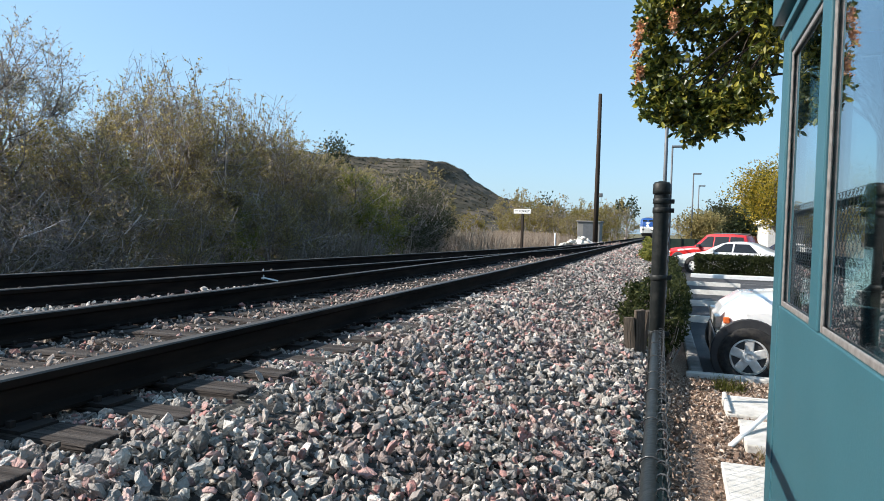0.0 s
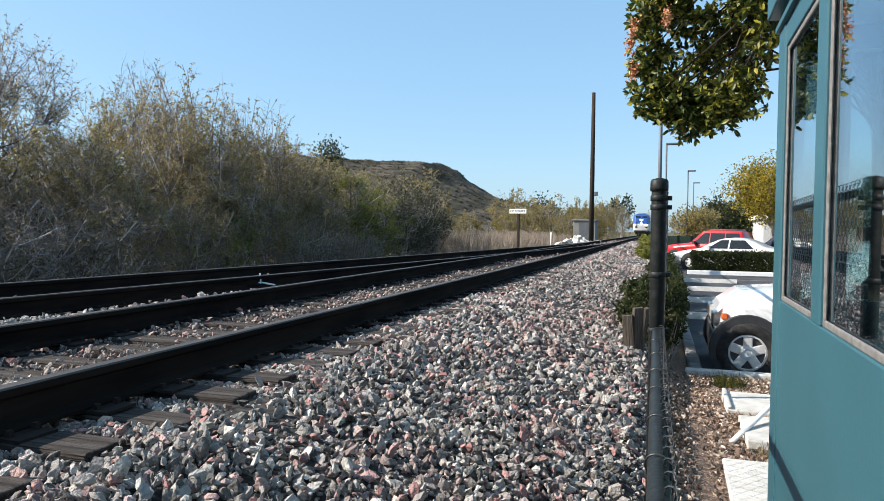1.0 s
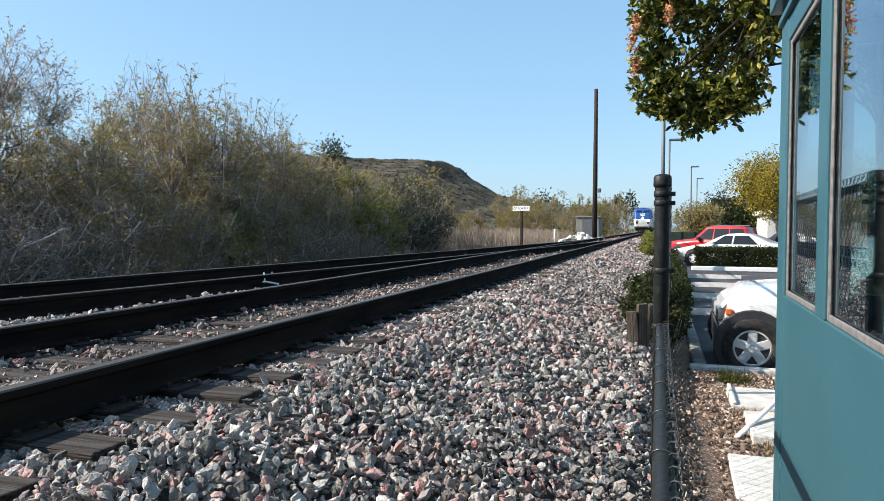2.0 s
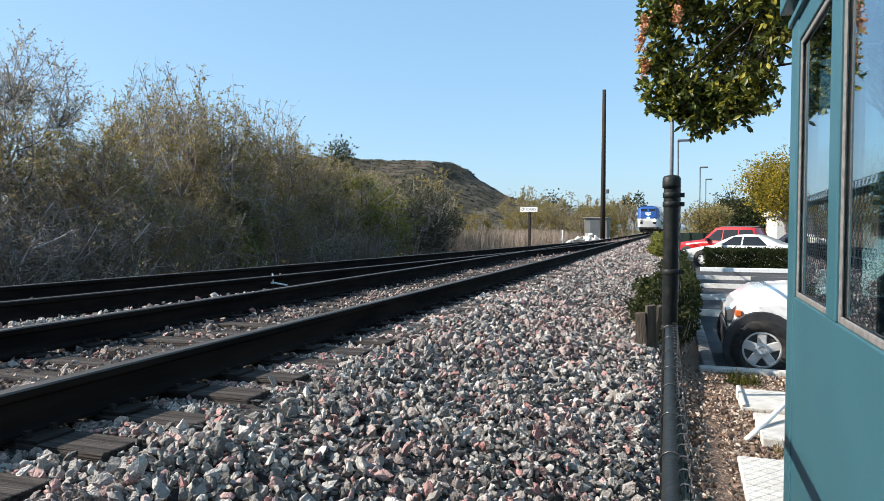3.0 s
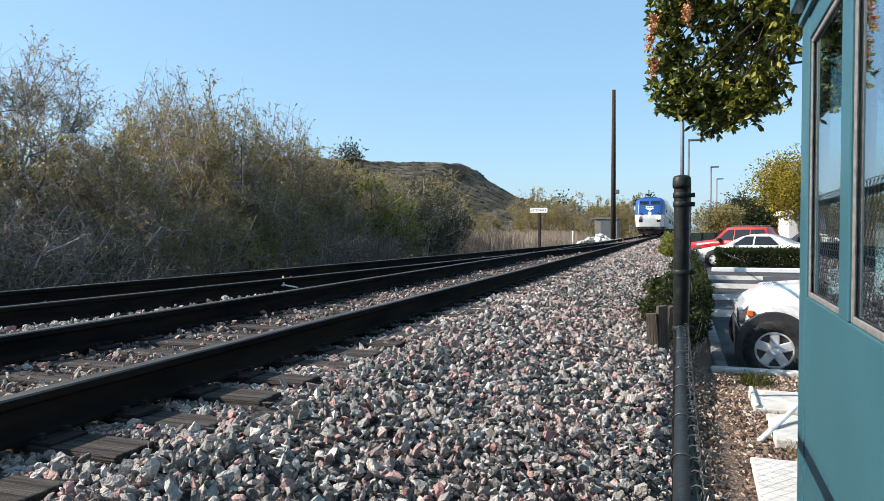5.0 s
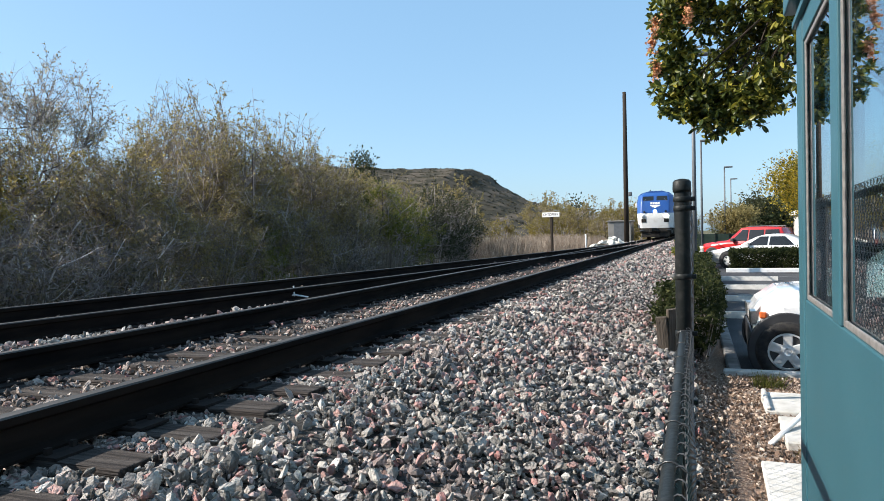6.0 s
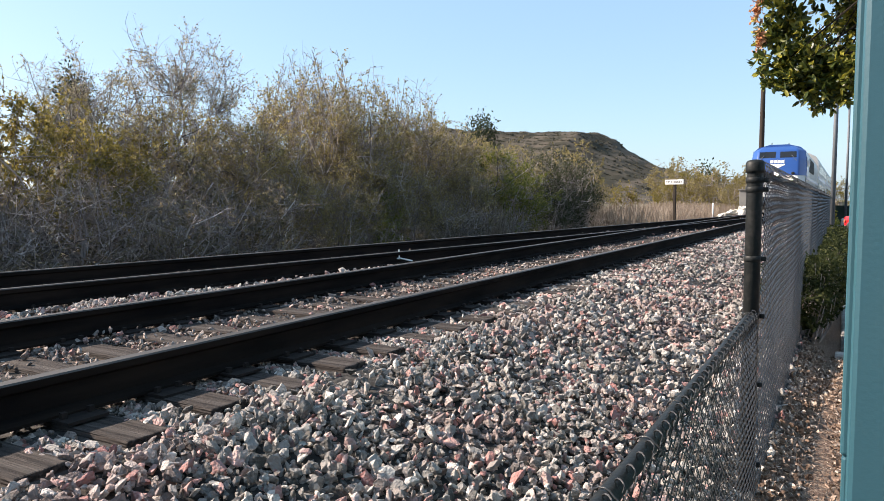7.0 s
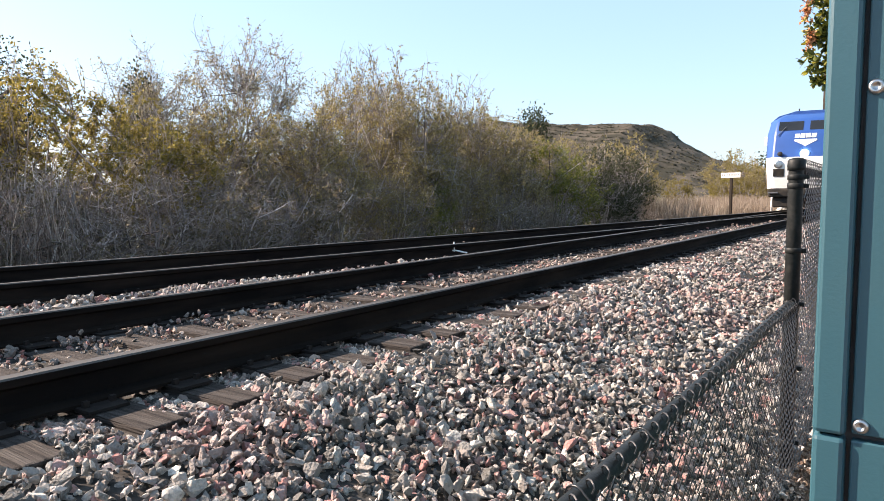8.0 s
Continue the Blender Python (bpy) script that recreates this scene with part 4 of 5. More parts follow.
def far_tree(x, y, h, w, seed, color, label, trunk=0.3, z=-0.8, leaf=0.35, count=2600, clumps=26):
    """A full-crowned tree: tapered trunk, limbs, clumps of leaves with gaps between."""
    rng = np.random.default_rng(seed)
    t = empty("tree", label, "tree", m=pose(x, y, z))
    P0, R0 = limbs(np.zeros((1, 3)), np.array([[0.02, 0.0, 1.0]]), np.array([h * 0.7]), np.array([0.03 * h]), 6, rng, 0.05)
    cc = rng.normal(size=(clumps, 3))
    cc = unit(cc) * rng.uniform(0.45, 1.0, clumps)[:, None] * np.array([w / 2, w / 2, h * (1 - trunk) / 2]) * 0.86 + np.array([0, 0, h * (trunk + (1 - trunk) / 2)])
    st, d, _ = spawn(P0, clumps, rng, 0.4, 1.0)
    Q = np.stack([st + (cc - st) * f + rng.normal(0, 0.03 * h, (clumps, 3)) * math.sin(math.pi * f) for f in (0, 0.35, 0.7, 1.0)], 1)
    v0, f0 = tubes(P0, R0, 7)
    v1, f1 = tubes(Q, np.linspace(0.012 * h, 0.003 * h, 4)[None] * np.ones((clumps, 1)), 4)
    put("trunk", mesh_of("trunk", np.concatenate([v0, v1]), np.concatenate([f0, f1 + len(v0)])), M_BARK, t)
    k = rng.integers(0, clumps, count)
    c = cc[k] + rng.normal(0, 1, (count, 3)) * np.array([w, w, h * (1 - trunk)]) * 0.085
    V, F = leaf_faces(c, unit(c - cc[k]) + rng.normal(0, 0.6, (count, 3)), leaf * rng.uniform(0.6, 1.3, count), rng, 0.55)
    put("crown", mesh_of("crown", V, F), M_LEAF[color], t)
    return t


far_tree(-32.2, 60.0, 10.0, 4.6, 81, "dark", "dark evergreen rising behind the thicket", 0.2, -0.5, 0.25, 5000)
far_tree(-27.0, 16.6, 6.5, 2.6, 82, "dark", "dark evergreen rising behind the thicket", 0.3, -0.5, 0.14, 4500)
far_tree(-31.0, 12.6, 7.6, 4.4, 83, "dark", "dark evergreen rising behind the thicket", 0.3, -0.5, 0.15, 6000)
far_tree(-22.0, 120.0, 8.4, 6.6, 84, "dark", "dark-leaved tree far down the line", 0.25, -0.5, 0.42, 1100, 15)
far_tree(-11.6, 160.0, 9.6, 5.4, 85, "dark", "dark-leaved tree far down the line", 0.45, -0.5, 0.5, 900, 12)
far_tree(5.6, 47.0, 6.4, 5.6, 86, "turning", "parking-lot tree with yellow-green leaves", 0.28, -0.8, 0.15, 15000, 44)
far_tree(9.2, 50.0, 7.0, 6.4, 87, "turning", "parking-lot tree with yellow-green leaves", 0.22, -0.8, 0.16, 12000, 44)
far_tree(1.9, 76.0, 4.3, 5.2, 88, "willow", "rounded olive tree behind the parking lot", 0.1, -0.8, 0.24, 7000, 34)
far_tree(5.4, 98.0, 6.3, 8.0, 89, "shade", "dark green tree behind the parking lot", 0.1, -0.8, 0.32, 8000, 34)
far_tree(9.0, 98.0, 6.6, 9.0, 90, "dark", "dark green tree behind the parking lot", 0.1, -0.8, 0.5, 3600, 34)


def broad_leaves(C, D, size, rng):
    """Oval leaves of six corners, slightly cupped."""
    n = len(C)
    D = unit(D + np.array([0, 0, -0.1]))
    side = unit(np.cross(D, rng.normal(size=(n, 3))))
    up = np.cross(side, D)
    s = size[:, None]
    V = np.stack([C, C + D * s * 0.32 + side * s * 0.19 + up * s * 0.05, C + D * s * 0.72 + side * s * 0.17 + up * s * 0.03, C + D * s,
                  C + D * s * 0.72 - side * s * 0.17 + up * s * 0.03, C + D * s * 0.32 - side * s * 0.19 + up * s * 0.05], 1).reshape(-1, 3)
    o = (np.arange(n) * 6)[:, None]
    return V, np.concatenate([o + np.array([0, 1, 2, 3]), o + np.array([0, 3, 4, 5])], 0)


def overhang_tree():
    """The broad-leaved tree whose lowest bough hangs beside the booth."""
    rng = np.random.default_rng(95)
    t = empty("tree", "broad-leaved evergreen with coral flower sprays, bough hanging beside the booth", "tree", m=pose(0, 0, 0))
    base = np.array([[1.55, 6.6, -0.8]])
    P0, R0 = limbs(base, np.array([[-0.06, -0.02, 1.0]]), np.array([4.6]), np.array([0.12]), 8, rng, 0.05)
    n = 200
    cc = []
    while len(cc) < n:
        p = rng.uniform([-0.75, 5.0, 1.3], [2.6, 7.9, 4.6])
        q = (p - np.array([0.95, 6.45, 3.1])) / np.array([1.55, 1.45, 1.55])
        k = (p[1] - 0.06) / 5.84
        u = (p[0] + 0.11) / k - 0.11
        low = 0.83 + (0.95 + 0.52 * abs(u - 0.03) + (0.28 if u > 0.42 else 0.0)) * k
        if np.linalg.norm(q) < 1.0 and p[2] > low and u > -0.36:
            cc.append(p)
    cc += [np.array([x, 5.95, 1.74 + 0.52 * abs(x - 0.03)]) for x in np.linspace(-0.33, 0.36, 10)] + [np.array([-0.34, 6.0, z]) for z in (2.15, 2.3, 2.5, 2.7)]
    cc = np.array(cc)
    n = len(cc)
    st, d, _ = spawn(P0, n, rng, 0.5, 1.0)
    Q = np.stack([st + (cc - st) * f + rng.normal(0, 0.08, (n, 3)) * math.sin(math.pi * f) + np.array([0, 0, 0.5 * math.sin(math.pi * f)]) for f in (0, 0.3, 0.65, 1.0)], 1)
    v0, f0 = tubes(P0, R0, 9)
    v1, f1 = tubes(Q, np.linspace(0.016, 0.005, 4)[None] * np.ones((n, 1)), 5)
    put("trunk", mesh_of("trunk", np.concatenate([v0, v1]), np.concatenate([f0, f1 + len(v0)])), M_POLE, t)
    shoots = n * 50
    k = rng.integers(0, n, shoots)
    s = cc[k] + np.clip(rng.normal(0, 0.095, (shoots, 3)), -0.16, 0.16)
    out = unit(s - np.array([0.9, 6.4, 2.8])) * 0.5 + rng.normal(0, 0.6, (shoots, 3))
    m = 9
    C = np.repeat(s, m, 0)
    D = np.repeat(unit(out), m, 0) * 0.5 + rng.normal(0, 0.75, (shoots * m, 3))
    V, F = broad_leaves(C, D, rng.uniform(0.04, 0.08, shoots * m), rng)
    put("crown", mesh_of("crown", V, F), M_LEAF["glossy"], t, "glossy green and yellowing leaves")
    for c in ((-0.47, 5.8, 2.46), (-0.49, 5.8, 2.32), (-0.22, 5.6, 2.44), (-0.47, 5.85, 2.1)):
        q = np.array(c) + rng.normal(0, 1, (150, 3)) * np.array([0.018, 0.018, 0.04])
        V, F = leaf_faces(q, rng.normal(0, 1, (150, 3)), rng.uniform(0.014, 0.03, 150), rng, 0.8)
        put("flower_spray", mesh_of("flower_spray", V, F), M_BLOSSOM, t, "drooping coral flower spray", kind="stuff")


overhang_tree()


def leafy(name, label, category, shape, count, size, seed, color, group=""):
    """A clipped bush: stems inside, leaves over a solid dark core of twigs. shape(rng, n) gives points inside."""
    rng = np.random.default_rng(seed)
    t = empty(name, label, category, group)
    c = shape(rng, count)
    V, F = leaf_faces(c, rng.normal(0, 1, (count, 3)), size * rng.uniform(0.6, 1.4, count), rng, 0.5)
    put("foliage", mesh_of("foliage", V, F), M_LEAF[color], t)
    k = 220
    q = shape(rng, k)
    b = q.copy()
    b[:, 2] = ground_z(b[:, 0], b[:, 1])
    b[:, :2] += (q[:, :2].mean(0) - b[:, :2]) * 0.5
    P = np.stack([b, (b + q) / 2 + rng.normal(0, 0.04, (k, 3)), q], 1)
    V, F = tubes(P, np.tile([0.012, 0.008, 0.003], (k, 1)), 4)
    put("stemwork", mesh_of("stemwork", V, F), M_BARK, t)
    return t


def blob(cx, cy, cz, rx, ry, rz):
    def inside(rng, n):
        d = unit(rng.normal(size=(n, 3)))
        lump = 1 + 0.16 * np.sin(d[:, 0] * 7 + cx) * np.sin(d[:, 1] * 6 + cy) + 0.1 * np.sin(d[:, 2] * 11)
        r = rng.uniform(0.55, 1.0, n) ** 0.6 * lump
        return np.array([cx, cy, cz]) + d * r[:, None] * np.array([rx, ry, rz])
    return inside


leafy("fence_bush", "dense dark green bush growing through the fence", "bush", blob(-0.4, 9.2, -0.22, 0.4, 0.9, 0.5), 9000, 0.055, 101, "hedge", "bushes along the fence")
leafy("fence_bush", "dense dark green bush growing through the fence", "bush", blob(-0.32, 11.6, -0.35, 0.4, 1.4, 0.48), 8000, 0.06, 102, "hedge", "bushes along the fence")
leafy("fence_bush", "dense dark green bush growing through the fence", "bush", blob(-0.3, 14.8, -0.4, 0.4, 1.8, 0.5), 7000, 0.075, 103, "hedge", "bushes along the fence")
leafy("fence_bush", "dark green bush along the fence", "bush", blob(-0.38, 18.6, -0.4, 0.4, 2.0, 0.5), 5000, 0.09, 104, "hedge", "bushes along the fence")
leafy("fence_bush", "dark green bush along the fence", "bush", blob(-0.5, 23.5, -0.4, 0.4, 2.4, 0.55), 5000, 0.1, 105, "hedge", "bushes along the fence")
leafy("fence_bush", "leafy green bush at the end of the fence", "bush", blob(-1.25, 33.0, -0.1, 0.5, 2.4, 0.8), 5000, 0.13, 106, "green", "bushes along the fence")


def box_shape(x0, x1, y0, y1, z0, z1):
    def inside(rng, n):
        p = rng.uniform([x0, y0, z0], [x1, y1, z1], (n, 3))
        f = rng.integers(0, 4, n)
        e = rng.normal(0, 0.05, n)
        p[:, 2] = np.where(f < 2, z1 + e, p[:, 2])
        p[:, 1] = np.where(f >= 2, y0 + e, p[:, 1])
        return p
    return inside


leafy("hedge", "low clipped green hedge behind a white kerb", "hedge", box_shape(0.5, 9.0, 29.7, 30.9, -0.75, -0.02), 42000, 0.085, 107, "hedge")


# ---- hills ----
def hill(name, label, pts, depth, y, seed):
    """A ridge whose crest follows a few heights along x, falling to the plain on both sides."""
    xs_, zs_ = np.array(pts).T
    gx = np.linspace(xs_[0], xs_[-1], 300)
    gy = np.linspace(-depth, depth, 40)
    crest = np.interp(gx, xs_, zs_)
    X, Y = np.meshgrid(gx, gy)
    Z = crest[None] * np.cos(np.clip(np.abs(gy) / depth, 0, 1) * math.pi / 2)[:, None] ** 1.2
    R = np.array([[noise.fractal(Vector((a * 0.03, b * 0.03, seed)), 1.0, 2.0, 6) for a, b in zip(r, q)] for r, q in zip(X, Y)])
    S = np.array([[noise.noise(Vector((a * 0.16, b * 0.16, seed))) for a, b in zip(r, q)] for r, q in zip(X, Y)])
    Z = Z + R * np.clip(Z, 0, 30) * 0.06 + R * 0.8 + S * 0.9 - 1.5
    i = np.arange(Z.size).reshape(Z.shape)
    F = np.stack([i[:-1, :-1], i[:-1, 1:], i[1:, 1:], i[1:, :-1]], -1).reshape(-1, 4)
    put(name, mesh_of(name, np.stack([X, Y + y, Z], -1).reshape(-1, 3), F, True), M_HILL, None, label, "hill", kind="structure")
    chaparral(bpy.data.objects[name], 26000, seed=5)


def chaparral(hill_ob, count, seed):
    """Low round bushes that stand all over a slope."""
    rng = np.random.default_rng(seed)
    co = np.empty(len(hill_ob.data.vertices) * 3, np.float32)
    hill_ob.data.vertices.foreach_get("co", co)
    co = co.reshape(-1, 3)
    co = co[(co[:, 2] > 4) & (co[:, 1] < 415)]
    p = co[rng.integers(0, len(co), count)] + rng.normal(0, 0.5, (count, 3)) * np.array([1, 1, 0.0]) - np.array([0, 0, 0.35])
    keep = np.array([noise.noise(Vector((q[0] * 0.04, q[1] * 0.04, 7.0))) for q in p]) > rng.normal(-0.1, 0.2, count)
    p = p[keep]
    put("chaparral", stone_mesh("chaparral", p, rng.uniform(0.35, 1.1, len(p)), rng, SHAPES_FAR), M_LEAF["chaparral"], None, "dark chaparral bushes scattered over the hill", "scrub", kind="stuff")


hill("hill", "scrub-covered brown-green hill behind the trees", [(-420, 30), (-300, 44), (-230, 50), (-185, 45), (-150, 42), (-138, 42), (-120, 32), (-100, 21), (-85, 14), (-70, 8), (-50, 2), (-40, 0)], 120, 400, 2.0)

# ---- parking lot ----
gy = [9.0, 14, 20, 31, 60, 130]
V = [(x, y, float(lot_z(y))) for y in gy for x in (-0.1 - 0.027 * y + 0.55, 60.0)]
F = [(2 * i, 2 * i + 1, 2 * i + 3, 2 * i + 2) for i in range(len(gy) - 1)]
lot = put("parking_lot", Geo().add(V, F).mesh("parking_lot"), M_ASPH, None, "dark asphalt parking lot with white stall lines", "parking lot", kind="structure")
put("kerb", Geo().box(0.02, 9.0, 8.84, 9.0, -1.1, -0.8, 0.02).mesh("kerb"), M_CONC, None, "white concrete kerb at the end of the mulch", "kerb", kind="structure")
put("kerb", Geo().sweep([(-0.08, -0.25), (0.08, -0.25), (0.08, 0.14), (0.06, 0.16), (-0.06, 0.16), (-0.08, 0.14)], [(0.40 - 0.027 * y, y, float(lot_z(y))) for y in (9.1, 14, 20, 29)]).mesh("kerb"), M_WORN, None, "concrete kerb along the fence bed", "kerb", kind="structure")
put("kerb", Geo().box(0.35, 12.5, 29.35, 29.55, -1.0, -0.66, 0.02).mesh("kerb"), M_WHITE, None, "white painted kerb in front of the hedge", "kerb", kind="structure")
STOP = Geo().sweep([(-0.09, 0.0), (0.09, 0.0), (0.06, 0.13), (-0.06, 0.13)], [(0, -0.9, 0), (0, -0.86, 0), (0, 0.86, 0), (0, 0.9, 0)]).mesh("wheel_stop")
for y in (15.3, 18.6, 21.9, 25.2):
    put("wheel_stop", STOP, M_CONC, None, "white concrete wheel stop on the asphalt", "wheel stop", "wheel stops", m=pose(0.95, y, float(lot_z(y)) + 0.004, 0, 0, 90))
    put("stall_line", Geo().box(0.5, 5.4, y + 1.6, y + 1.69, float(lot_z(y + 1.65)) + 0.004, float(lot_z(y + 1.65)) + 0.009).mesh("stall_line"), M_WORN, None, "worn white stall line on the asphalt", "line", "stall lines", kind="structure")


# ---- vehicles ----
def car(name, label, paint, L, W, sections, wheel_x, wheel_r, windows, lamps, m):
    """A road car, nose at x = 0, pointing to -x. sections: (x, sill, belt, roof half-width, roof height) stations of the body."""
    c = empty(name, label, "car", "parked cars", m=m)
    hw = W / 2
    V, F = [], []
    for x, sill, belt, rw, roof in sections:
        nose = float(np.interp(min(x - sections[0][0], L - x), [0, 0.12, 0.35], [0.72, 0.88, 1.0]))
        V += [(x, -hw * nose * 0.92, sill), (x, -hw * nose, sill + 0.18), (x, -hw * nose, belt - 0.1), (x, -hw * nose * 0.95, belt), (x, -rw, roof), (x, rw, roof), (x, hw * nose * 0.95, belt), (x, hw * nose, belt - 0.1),
              (x, hw * nose, sill + 0.18), (x, hw * nose * 0.92, sill)]
    n, k = 10, len(sections)
    F = [(i * n + j, i * n + (j + 1) % n, (i + 1) * n + (j + 1) % n, (i + 1) * n + j) for i in range(k - 1) for j in range(n)]
    F += [tuple(range(n)), tuple(range(k * n - 1, (k - 1) * n - 1, -1))]
    bm = bmesh.new()
    vs = [bm.verts.new(v) for v in V]
    for f in F:
        bm.faces.new([vs[i] for i in f])
    bmesh.ops.recalc_face_normals(bm, faces=bm.faces)
    bmesh.ops.bevel(bm, geom=bm.edges[:], offset=0.035, segments=2, affect="EDGES", profile=0.5, clamp_overlap=True)
    me = bpy.data.meshes.new("body")
    bm.to_mesh(me)
    bm.free()
    me.polygons.foreach_set("use_smooth", [True] * len(me.polygons))
    body = put("body", me, paint, c)
    for x in wheel_x:
        for s in (-1, 1):
            y = s * (hw - 0.1)
            # dark disc on the body side in place of the shaded arch opening
            arch = Geo().lathe([(wheel_r + 0.085, -0.02), (wheel_r + 0.085, 0.002), (wheel_r + 0.07, 0.01)], 28, pose(x, s * (hw - 0.005), wheel_r + 0.02, 90, 0, 0))
            put("wheel_arch", arch.mesh("wheel_arch"), M_TRIM, c, "dark disc standing in for the shaded wheel-arch gap")
            w = empty("wheel")
            w.parent = c
            w.matrix_basis = pose(x, s * (hw - 0.07), wheel_r, -90 * s, 0, 0)
            tyre = Geo().lathe([(wheel_r * 0.62, -0.11), (wheel_r * 0.93, -0.11), (wheel_r, -0.07), (wheel_r, 0.07), (wheel_r * 0.93, 0.11), (wheel_r * 0.64, 0.115), (wheel_r * 0.6, 0.07)], 36)
            put("tyre", tyre.mesh("tyre", True), M_RUBBER, w, "black rubber tyre")
            rim = Geo().lathe([(wheel_r * 0.6, 0.03), (wheel_r * 0.62, 0.1), (wheel_r * 0.57, 0.105), (wheel_r * 0.53, 0.045), (wheel_r * 0.3, 0.04)], 30)
            for q in range(5):
                a = q * 2 * math.pi / 5 + 0.3
                bmx = Geo().box(0.06, wheel_r * 0.57, -0.055, 0.055, 0.05, 0.095, 0.012)
                rim.add([(v[0] * math.cos(a) - v[1] * math.sin(a), v[0] * math.sin(a) + v[1] * math.cos(a), v[2]) for v in bmx.V], bmx.F)
            rim.lathe([(0.085, 0.05), (0.085, 0.1), (0.05, 0.108), (0.03, 0.1)], 16)
            put("rim", rim.mesh("rim"), M_ALLOY, w, "five-spoke alloy rim")
    for x0, x1, xa, xb, z0, z1, ya, yb in windows:
        for s in (-1, 1):
            V = [(x0, s * ya, z0), (x1, s * ya, z0), (xb, s * yb, z1), (xa, s * yb, z1)]
            V += [(v[0], v[1] - s * 0.02, v[2]) for v in V]
            g = Geo().add(V, [(0, 1, 2, 3), (7, 6, 5, 4), (0, 4, 5, 1), (1, 5, 6, 2), (2, 6, 7, 3), (3, 7, 4, 0)])
            put("window", g.mesh("window"), M_PANE, c, "dark side window")
    for nm, lab, mat, dims in lamps:
        for s in (-1, 1):
            x0, x1, y0, y1, z0, z1 = dims
            a, b = sorted((s * y0, s * y1))
            put(nm, Geo().box(x0, x1, a, b, z0, z1, 0.015).mesh(nm), mat, c, lab)
    put("underbody", Geo().box(0.25, L - 0.25, -hw + 0.25, hw - 0.25, 0.18, 0.5).mesh("underbody"), M_BLACK, c)
    return c


def suv(name, label, paint, m, snub=0.0):
    """snub: how much the nose is cut short before the front wheels."""
    L, W = 4.6, 1.84
    sec = [(0.0, 0.42, 0.82, 0.72, 0.9), (0.1, 0.3, 0.92, 0.76, 0.98), (0.6, 0.3, 0.98, 0.76, 1.06), (1.35, 0.3, 1.06, 0.74, 1.13), (1.5, 0.3, 1.07, 0.73, 1.16), (2.15, 0.3, 1.08, 0.64, 1.7), (2.5, 0.3, 1.08, 0.62, 1.75),
           (3.6, 0.3, 1.08, 0.62, 1.75), (4.25, 0.3, 1.08, 0.62, 1.7), (4.52, 0.32, 1.06, 0.72, 1.12), (4.6, 0.42, 0.95, 0.7, 1.0)]
    sec = [(snub, 0.44, 0.7, 0.72, 0.76), (snub + 0.1, 0.32, 0.82, 0.77, 0.89)] + [(max(q[0], snub + 0.2), *q[1:]) for q in sec[2:]] if snub else sec
    win = [(1.72, 2.55, 2.25, 2.55, 1.12, 1.62, 0.885, 0.7), (2.63, 3.4, 2.63, 3.38, 1.12, 1.62, 0.885, 0.7), (3.48, 4.3, 3.46, 4.14, 1.12, 1.62, 0.885, 0.7)]
    lamps = [("front_bumper", "dark front bumper", M_TRIM, (snub - 0.02, snub + 0.2, 0.0, 0.87, 0.3, 0.58)), ("turn_lamp", "amber turn lamp", M_AMBER, (snub + 0.08, snub + 0.16, 0.78, 0.85, 0.74, 0.82)),
             ("headlamp", "clear headlamp", M_CHROME, (snub - 0.02, snub + 0.12, 0.45, 0.73, 0.66, 0.82)), ("tail_lamp", "red tail lamp", M_REDL, (4.46, 4.6, 0.66, 0.87, 0.8, 1.05)),
             ("side_mirror", "side mirror", M_TRIM, (1.75, 1.9, 0.92, 1.1, 1.08, 1.24)), ("roof_rail", "roof rail", M_GALV, (2.5, 4.0, 0.56, 0.6, 1.76, 1.8))]
    return car(name, label, paint, L, W, sec, (0.64, 3.45), 0.36, win, lamps, m)


def sedan(name, label, paint, m):
    L, W = 4.9, 1.82
    sec = [(0.0, 0.36, 0.62, 0.66, 0.66), (0.12, 0.22, 0.7, 0.7, 0.74), (0.8, 0.22, 0.84, 0.72, 0.88), (1.4, 0.22, 0.92, 0.7, 0.97), (1.75, 0.22, 0.93, 0.64, 1.16), (2.1, 0.22, 0.93, 0.58, 1.32), (2.45, 0.22, 0.93, 0.54, 1.41), (2.9, 0.22, 0.93, 0.53, 1.44), (3.3, 0.22, 0.94, 0.53, 1.4), (3.7, 0.22, 0.95, 0.57, 1.26),
           (4.05, 0.22, 0.96, 0.62, 1.1), (4.3, 0.22, 0.97, 0.66, 1.03), (4.75, 0.25, 0.95, 0.68, 1.0), (4.9, 0.4, 0.88, 0.66, 0.94)]
    win = [(1.75, 2.62, 2.28, 2.62, 0.97, 1.33, 0.86, 0.62), (2.7, 3.75, 2.7, 3.3, 0.97, 1.33, 0.86, 0.62)]
    lamps = [("headlamp", "clear headlamp", M_CHROME, (0.02, 0.2, 0.5, 0.82, 0.55, 0.7)), ("tail_lamp", "red tail lamp", M_REDL, (4.68, 4.9, 0.6, 0.9, 0.68, 0.9)), ("side_mirror", "side mirror", paint, (1.75, 1.9, 0.9, 1.06, 0.95, 1.08)),
             ("door_handle", "door handle", paint, (2.4, 2.55, 0.9, 0.925, 0.8, 0.83))]
    return car(name, label, paint, L, W, sec, (0.95, 3.8), 0.325, win, lamps, m)


